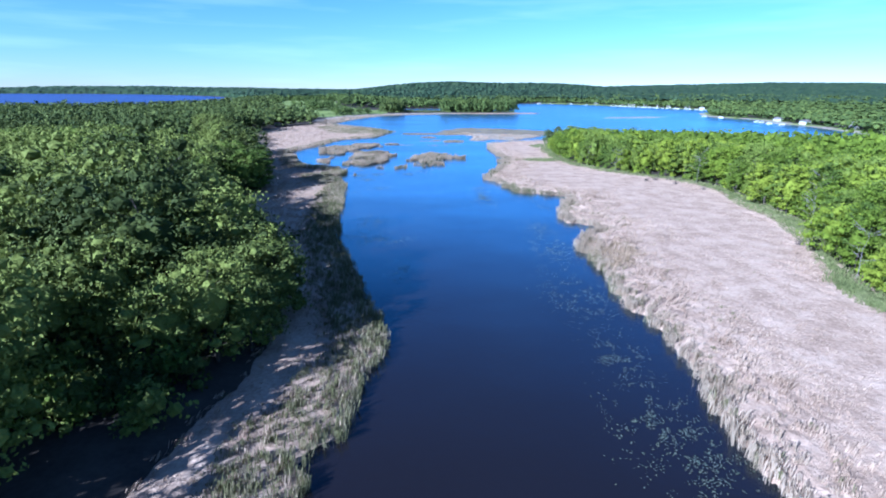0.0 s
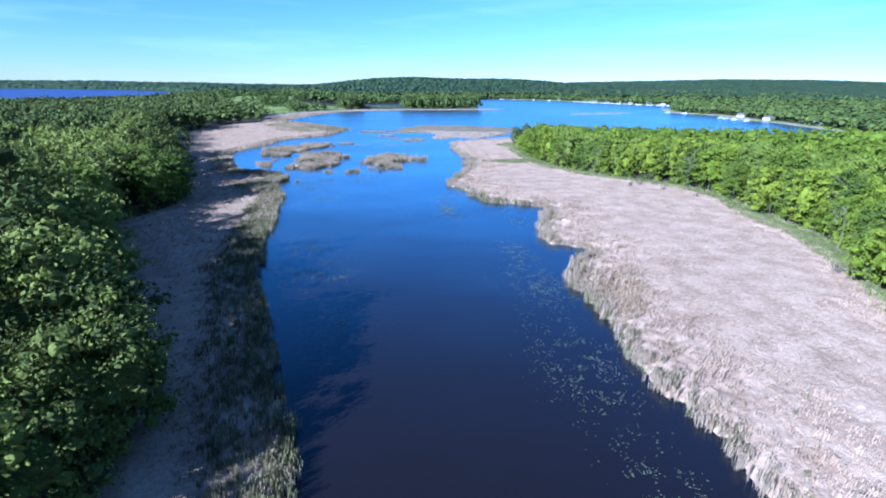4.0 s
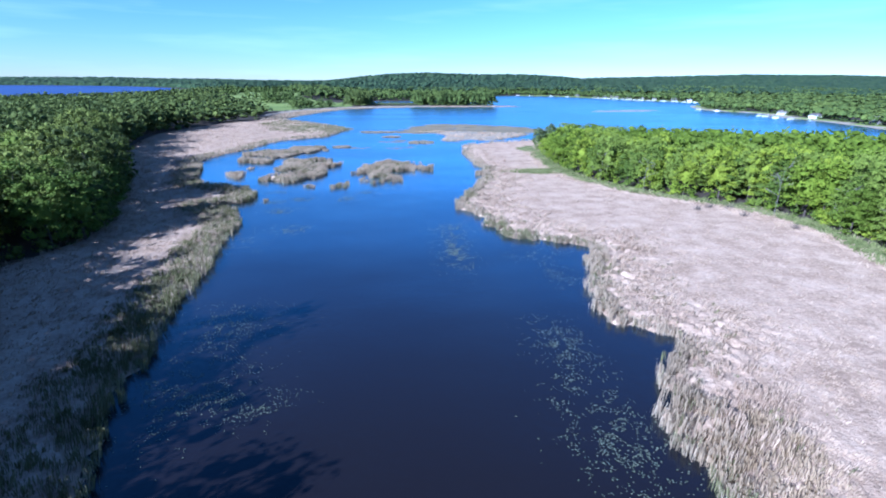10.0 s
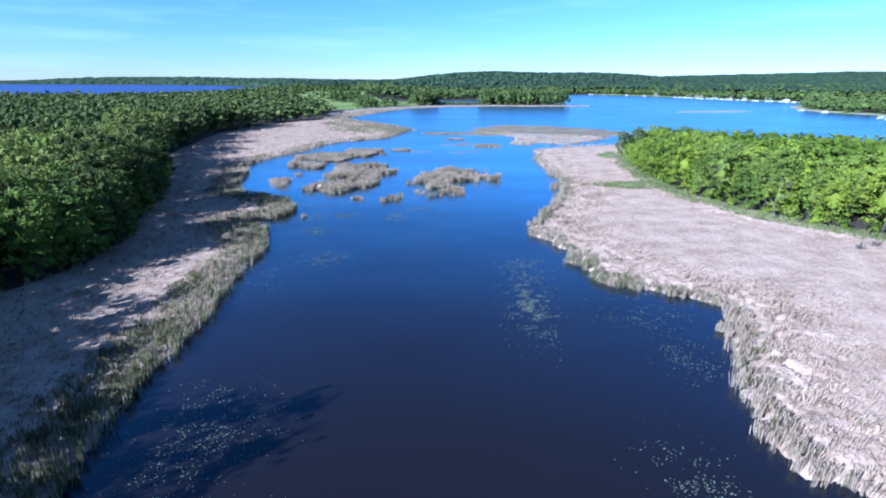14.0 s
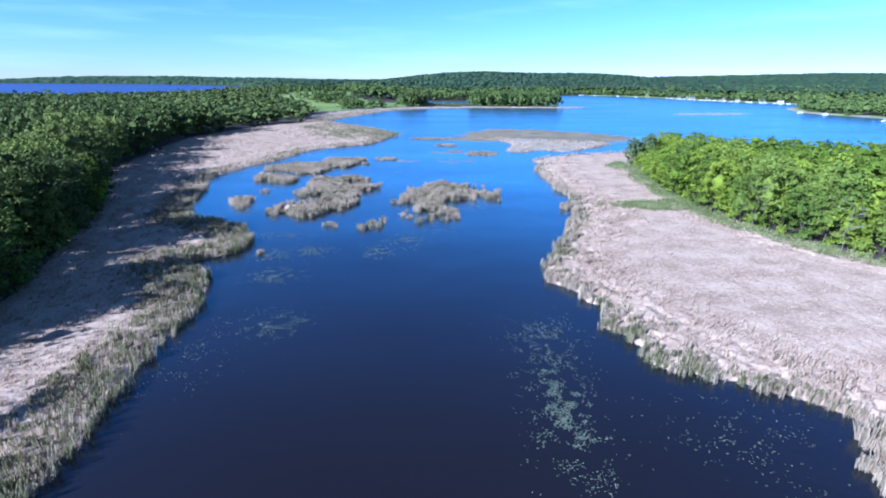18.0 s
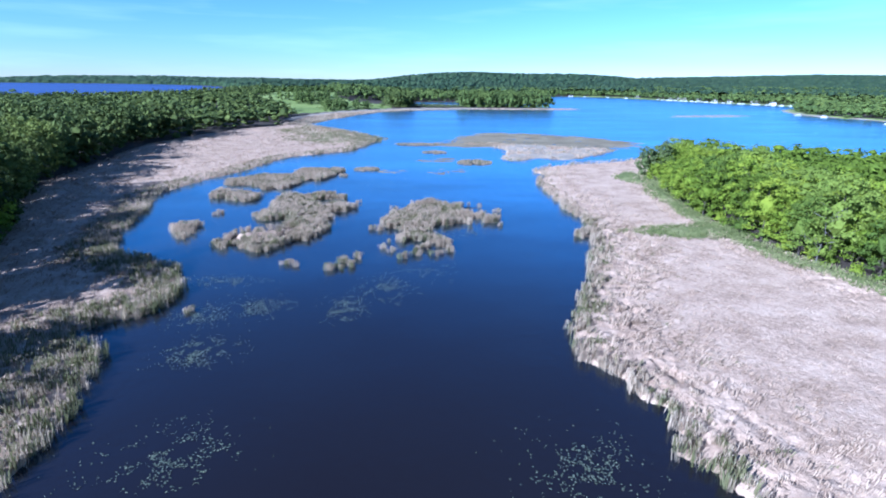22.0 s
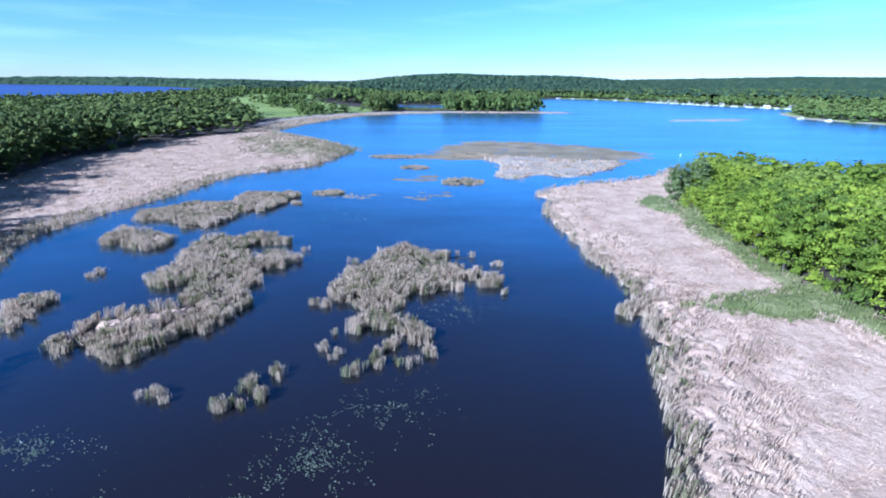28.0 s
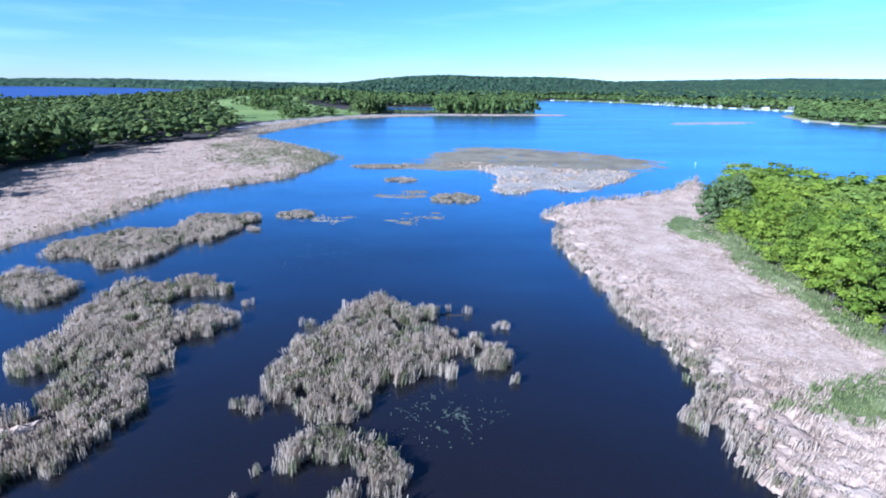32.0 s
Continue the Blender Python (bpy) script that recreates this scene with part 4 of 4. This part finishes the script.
# unseen oaks past the left edge, placed and sized to shade the near reeds
for k, (tx, ty, size) in enumerate(((-62, 36, 1.0), (-54, 40, 1.2), (-48, 46, 1.2), (-51, 49, 1.35), (-52, 55, 1.35))):
    big = copy_thing(oaks[k % 5], pose(tx, ty, 0.8, 0, 0, 67 * k))
    big.scale = (size, size, size)
rest = ~near_l & (ly > front) & (lx > -0.95 * ly - 60)
mid_l = rest & (ly < 330) & (lx > -240)
ash = rng.random(len(lx)) < 0.3
wood("wood_left", lx[mid_l & ~ash], ly[mid_l & ~ash], MID, 5, M_OAK, "dense dark green oak wood behind the marsh", 18.5, 6.2)
wood("wood_left", lx[mid_l & ash], ly[mid_l & ash], MID, 15, M_ASH, "mid green ash trees scattered through the oak wood", 18.0, 5.8)
far_l = rest & ~mid_l & (ly < 560) & (rng.random(len(lx)) < 0.85)
back_l = rest & ~mid_l & (ly >= 560) & (rng.random(len(lx)) < 0.35)
wood("wood_left_back", lx[back_l], ly[back_l], FARK, 26, M_DARK, "dark green wood before the western lake", 15.0, 9.0)
wood("wood_left_far", lx[far_l & ~ash], ly[far_l & ~ash], OUTER, 6, M_DARK, "dark green wood reaching back to the far lake", 20.5, 6.4)
wood("wood_left_far", lx[far_l & ash], ly[far_l & ash], OUTER, 16, M_OAK, "lighter trees in the wood towards the far lake", 20.0, 6.2)

# trees at the bend of the marsh, sunlight put into their lighter ash foliage
lit_clump = np.array([(-71, 212), (-67, 219), (-73, 226), (-70, 235), (-80, 218), (-79, 231)], float)
plant(maples[5:7], lit_clump[:, 0], lit_clump[:, 1], 24, lambda x, y: 1.0, wide=1.25)

edge_r = smooth_line(RIGHT_WOOD_EDGE, 5)
rx_, ry_ = scatter(WOOD_R, 6.9, 2)
er = edge_distance(rx_, ry_, edge_r, False)
near_r = (ry_ > 80) & (er < 15)
point = lambda x, y: 1.0 - 0.34 * np.clip((y - 300) / 90, 0, 1)
plant(maples, rx_[near_r], ry_[near_r], 4, point, wide=1.12)
mid_r = ~near_r & (ry_ > 40) & (rx_ < 330)
pick = rng.random(len(rx_)) + 0.5 * wander(rx_, ry_, 30, 61)
deep = mid_r & (er > 85)
behind = mid_r & (er > 42) & ~deep
mid_r &= ~deep & ~behind
wood("wood_right_deep", rx_[behind], ry_[behind], OUTER, 28, M_MAPLE, "bright green maples behind the wood's edge", 16.0, 5.7, point)
wood("wood_right_deep", rx_[deep], ry_[deep], FARK, 27, M_MAPLE, "bright green maples deep in the wood", 16.0, 5.4, point)
wood("wood_right", rx_[mid_r & (pick < 0.68)], ry_[mid_r & (pick < 0.68)], MID, 7, M_MAPLE, "bright green maple wood on the point", 16.0, 5.4, point)
wood("wood_right", rx_[mid_r & (pick >= 0.68)], ry_[mid_r & (pick >= 0.68)], MID, 17, M_ASH, "darker ash trees among the maples", 16.5, 5.4, point)


def place_prototypes(protos, x, y):
    """The first trees stand in the wood too, out where it closes the view."""
    for k, p in enumerate(protos):
        p.location = (x + 9 * k, y, 1.0)


place_prototypes(oaks, -190, 20)
place_prototypes(maples + willows, 150, 70)

# undergrowth along both woods
def shrub_prototype(seed, mat, label, h, r):
    v, f = crown_arrays(seed, h, r, 5, 40, 0.3, 1, 0.12)
    root = new("shrub")
    tagged(root, label, "shrub", "shrubs at the wood's edge")
    mesh_part("stem", trunk_mesh("stem", seed, h, 4, M_BARK, 0.06), root)
    mesh_part("foliage", fast_mesh("foliage", v, quads_and_tris(f), [mat]), root)
    return root


shrubs_l = [shrub_prototype(130 + k, (M_OAK, M_ASH)[k % 2], "dark leafy shrub in the shade of the wood", 4.5, 2.4) for k in range(3)]
shrubs_r = [shrub_prototype(140 + k, (M_MAPLE, M_ASH)[k % 2], "green leafy shrub before the maples", 4.0, 2.2) for k in range(3)]
place_prototypes(shrubs_l, -190, 8)
place_prototypes(shrubs_r, 150, 60)
for line, protos, off, lo, hi, gap, seed in ((edge_l, shrubs_l, -3.0, 78, 330, 5, 8), (edge_r, shrubs_r, 3.5, 90, 400, 5, 9)):
    pts = np.array([p for p in line if lo < p[1] < hi])
    g = np.random.default_rng(seed)
    plant(protos, pts[:, 0] + off + g.uniform(-1.5, 1.5, len(pts)), pts[:, 1] + g.uniform(-2, 2, len(pts)), seed)

thicket = np.random.default_rng(88)
plant(shrubs_l, thicket.uniform(-72, -33, 60), thicket.uniform(56, 70, 60), 89, lambda x, y: 1.25)

# bleached dead trees in the right wood
def dead_tree(seed, h):
    root = new("dead_tree")
    tagged(root, "bare bleached dead tree at the edge of the wood", "dead tree", "dead trees")
    mesh_part("trunk", trunk_mesh("trunk", seed, h, 15, M_PALE, 0.085, True), root, "pale barkless trunk with broken limbs")
    return root


snags = [dead_tree(150 + k, h) for k, h in enumerate((13.5, 17.0, 15.0))]
SNAGS = [(141, 210), (137, 158), (124, 144), (104, 104), (133, 226), (108, 262), (101, 286), (135, 190), (152, 205), (160, 232), (146, 180), (170, 190)]
for k, p in enumerate(SNAGS):
    q = snags[k % 3]
    if k < 3:
        q.matrix_basis = pose(*p, 0.3, 0, 0, 50 * k)
    else:
        copy_thing(q, pose(*p, 0.3, 0, 0, 70 * k))


def bare_shrub(x, y, seed):
    bm = bmesh.new()
    g = random.Random(seed)
    for _ in range(46):
        a, r, h = g.uniform(0, 6.28), g.uniform(0.2, 1.7), g.uniform(1.2, 2.7)
        limb(bm, (0.2 * math.cos(a), 0.2 * math.sin(a), 0), (r * math.cos(a), r * math.sin(a), h), 0.05, 0.025, 4)
    root = new("bare_shrub")
    root.location = (x, y, 0.1)
    tagged(root, "leafless brown shrub standing in the dead reeds", "shrub", "bare shrubs")
    part("twig_crown", bm, M_TWIG, root)


for k, p in enumerate([(119, 238), (125, 236), (128, 211), (123, 226), (113, 235), (110, 130)]):
    bare_shrub(*p, 160 + k)

# woods round the lake, up to about a kilometre and a half
def land(x, y):
    return (shore_depth(x, y) > np.where((x > 480) & (y > 600), 15, 9)) & ~inside(x, y, MEADOW_LINE) & ~inside(x, y, WOOD_L) & ~((x > -340) & (x < 260) & (y < 1110))


BACK = np.array([(-900, 1000), (-100, 760), (250, 920), (420, 300), (1400, 300), (1400, 1700), (800, 1900), (200, 1950), (0, 1700), (-900, 1700)], float)
bx, by = scatter(BACK, 19.5, 9, lambda x, y: land(x, y) & (x > -0.95 * y - 30) & (x < 1.25 * y + 60) & (wander(x, y, 70, 8) < 0.93))
wood("wood_round_lake", bx, by, FARK, 9, M_FAR, "mixed green woods round the lake", 17.0, 11.3)
RIM = np.array([(330, 1250), (420, 330), (760, 330), (860, 1200), (700, 1760), (250, 1760), (-80, 1180), (60, 1100)], float)
ex, ey = scatter(RIM, 9.5, 19, lambda x, y: land(x, y) & (shore_depth(x, y) < 30))
wood("wood_round_lake", ex, ey, FARK, 20, M_FAR, "green trees lining the lake shore", 13.0, 6.5)
for where, tag, hgt in (([(60, 966), (196, 962), (186, 1000), (75, 1062)], "dense green trees on the wooded point", 21.0),
                        ([(-46, 936), (-24, 946), (-22, 1090), (-60, 1100), (-62, 1000)], "dark trees between the meadow and the point", 19.0)):
    px_, py_ = scatter(smooth_line(where, 10, 2, True), 8.0, 33)
    wood("wood_point", px_, py_, LOW, 34, M_FAR if hgt > 20 else M_DARK, tag, hgt, 6.0)
bush_x, bush_y = scatter(smooth_line([(-18, 950), (20, 956), (58, 960), (50, 972), (-15, 968)], 8, 1, True), 5.0, 35)
wood("point_bushes", bush_x, bush_y, FARK, 36, M_WILLOW, "low grey-green bushes on the neck of the point", 5.0, 3.0)
cx_, cy_ = scatter(MEADOW_LINE, 13, 12, lambda x, y: wander(x, y, 60, 14) > 0.7)
wood("meadow_trees", cx_, cy_, LOW, 11, M_FAR, "clumps of dark trees on the green meadow", 13.0, 6.0)

# canopy of the distant country
rr = np.geomspace(1500, 5600, 130)
aa = np.radians(np.arange(-58, 58.01, 0.22))
R, A = np.meshgrid(rr, aa, indexing="ij")
x, y = (R * np.sin(A)).ravel(), (R * np.cos(A)).ravel()
sd = shore_depth(x, y)
z = hill(x, y) * np.clip(sd / 120, 0, 1) + 9 + 9 * rng.random(len(x)) + 5 * wander(x, y, 60, 31)
z = np.where(sd < 12, -3, z)
na = len(aa)
q = (np.arange(len(rr) - 1)[:, None] * na + np.arange(na - 1)[None]).ravel()
f = np.stack([q, q + 1, q + na + 1, q + na], 1)
f = f[np.where((x[f] < -300).all(1), (sd[f] > 12).any(1), (sd[f] > 50).all(1)) & (y[f] < 4900).all(1)]
tagged(new("backdrop", fast_mesh("backdrop", np.stack([x, y, z], 1), f, [M_HILL])), "distant wooded hills along the horizon", "hills", kind="structure")

# ---------------------------------------------------------------- houses, docks and boats on the far shore
def box(bm, lo, hi):
    v = [bm.verts.new((x, y, z)) for z in (lo[2], hi[2]) for y in (lo[1], hi[1]) for x in (lo[0], hi[0])]
    for f in ((0, 2, 3, 1), (4, 5, 7, 6), (0, 1, 5, 4), (2, 6, 7, 3), (0, 4, 6, 2), (1, 3, 7, 5)):
        bm.faces.new([v[i] for i in f])
    return bm


def house(w, d, h):
    root = new("house")
    tagged(root, "small white lake house with a dark gabled roof", "house", "houses on the far shore")
    wall = part("wall", box(bmesh.new(), (-w / 2, -d / 2, -0.5), (w / 2, d / 2, h)), M_WALL, root, "white sided wall")
    bm = bmesh.new()
    e, k = 0.5, h + 0.32 * d
    a = [bm.verts.new(p) for p in ((-w / 2 - e, -d / 2 - e, h - 0.1), (w / 2 + e, -d / 2 - e, h - 0.1), (w / 2 + e, d / 2 + e, h - 0.1), (-w / 2 - e, d / 2 + e, h - 0.1), (-w / 2 - e, 0, k), (w / 2 + e, 0, k))]
    for f in ((0, 1, 5, 4), (2, 3, 4, 5), (0, 4, 3), (1, 2, 5), (0, 3, 2, 1)):
        bm.faces.new([a[i] for i in f])
    roof = part("roof", bm, M_ROOF, root, "dark shingled gable roof")
    part("chimney", box(bmesh.new(), (w * 0.2, 0.4, h), (w * 0.2 + 0.8, 1.2, k + 0.7)), M_BARK, roof)
    for x in (-0.3, 0.0, 0.3):
        part("window", box(bmesh.new(), (x * w - 0.7, -d / 2 - 0.04, 0.9), (x * w + 0.7, -d / 2 + 0.02, 2.3)), M_GLASS, wall)
    return root


def dock():
    root = new("dock")
    tagged(root, "long grey plank dock reaching into the lake", "dock", "docks on the far shore")
    part("deck", box(bmesh.new(), (-1, -16, 0.5), (1, 3, 0.65)), M_DOCK, root)
    for y in (-15.5, -10, -5):
        for x in (-0.95, 0.95):
            part("post", box(bmesh.new(), (x - 0.1, y - 0.1, -1.5), (x + 0.1, y + 0.1, 1.1)), M_DOCK, root)
    return root


def boat():
    root = new("pontoon_boat")
    tagged(root, "white pontoon boat with a canopy moored at a dock", "boat", "boats on the far shore")
    for x in (-0.95, 0.95):
        bm = bmesh.new()
        limb(bm, (x, -3.6, 0.15), (x, 3.2, 0.15), 0.36, 0.36, 8)
        part("pontoon", bm, M_HULL, root)
    part("deck", box(bmesh.new(), (-1.3, -3.2, 0.45), (1.3, 3.2, 1.3)), M_HULL, root, "white railed deck")
    part("canopy", box(bmesh.new(), (-1.3, -1.5, 2.4), (1.3, 2.6, 2.55)), M_HULL, root, "white cloth canopy")
    for x in (-1.2, 1.2):
        for y in (-1.4, 2.5):
            part("canopy_pole", box(bmesh.new(), (x - 0.04, y - 0.04, 1.3), (x + 0.04, y + 0.04, 2.4)), M_DOCK, root)
    return root


houses = [house(11, 8, 3.2), house(9, 8, 5.4), house(14, 9, 3.4)]
pier, pontoon = dock(), boat()
EAST_SHORE = [(563, 1428), (590, 1340), (617, 1265), (655, 1180), (690, 1100)]
g = random.Random(12)
spots = []
for (ax, ay), (bx_, by_) in zip(EAST_SHORE, EAST_SHORE[1:]):
    for k in range(6):
        u = (k + g.uniform(0.2, 0.8)) / 6
        spots.append((ax + (bx_ - ax) * u, ay + (by_ - ay) * u, 68))
spots += [(400, 1640, 10), (440, 1622, 20), (500, 1590, 60), (525, 1520, 65), (505, 850, 60), (514, 815, 100), (500, 705, 95), (497, 690, 95), (493, 668, 95), (490, 640, 95)]
first = True
for k, (x, y, turn) in enumerate(spots):
    inland = Vector((math.sin(radians(turn)), 0.25, 0))
    hp, dp, bp = Vector((x, y, 0)) + inland * 26, Vector((x, y, 0)), Vector((x, y, 0)) - inland * 10 + Vector((0, 3.2, 0))
    z = float(ground_height(np.array([hp.x]), np.array([hp.y]))[0])
    yaw = -90 if turn > 40 else 0
    for ob, p, zz in ((houses[k % 3], hp, z), (pier, dp, 0), (pontoon, bp, 0)):
        if ob is houses[k % 3] and k >= 3 and k % 3:
            continue
        if (ob in houses and k < 3) or (ob not in houses and first):
            ob.matrix_basis = pose(p.x, p.y, zz, 0, 0, yaw + g.uniform(-8, 8))
        else:
            copy_thing(ob, pose(p.x, p.y, zz, 0, 0, yaw + g.uniform(-8, 8)))
    first = False
lone = copy_thing(houses[1], pose(508, 560, 1.2, 0, 0, -80))
tagged(lone, "white two storey house alone on a grassy shore", "house")

# channel marker in the open lake
marker = new("channel_marker")
marker.location = (169, 515, 0)
tagged(marker, "slim white channel marker standing in the lake", "marker")
bm = bmesh.new()
limb(bm, (0, 0, -1.6), (0, 0, 1.3), 0.1, 0.08, 8)
part("post", bm, M_HULL, marker)
bm = bmesh.new()
limb(bm, (0, 0, 1.3), (0, 0, 1.7), 0.18, 0.14, 8)
part("cap", bm, M_HULL, marker)
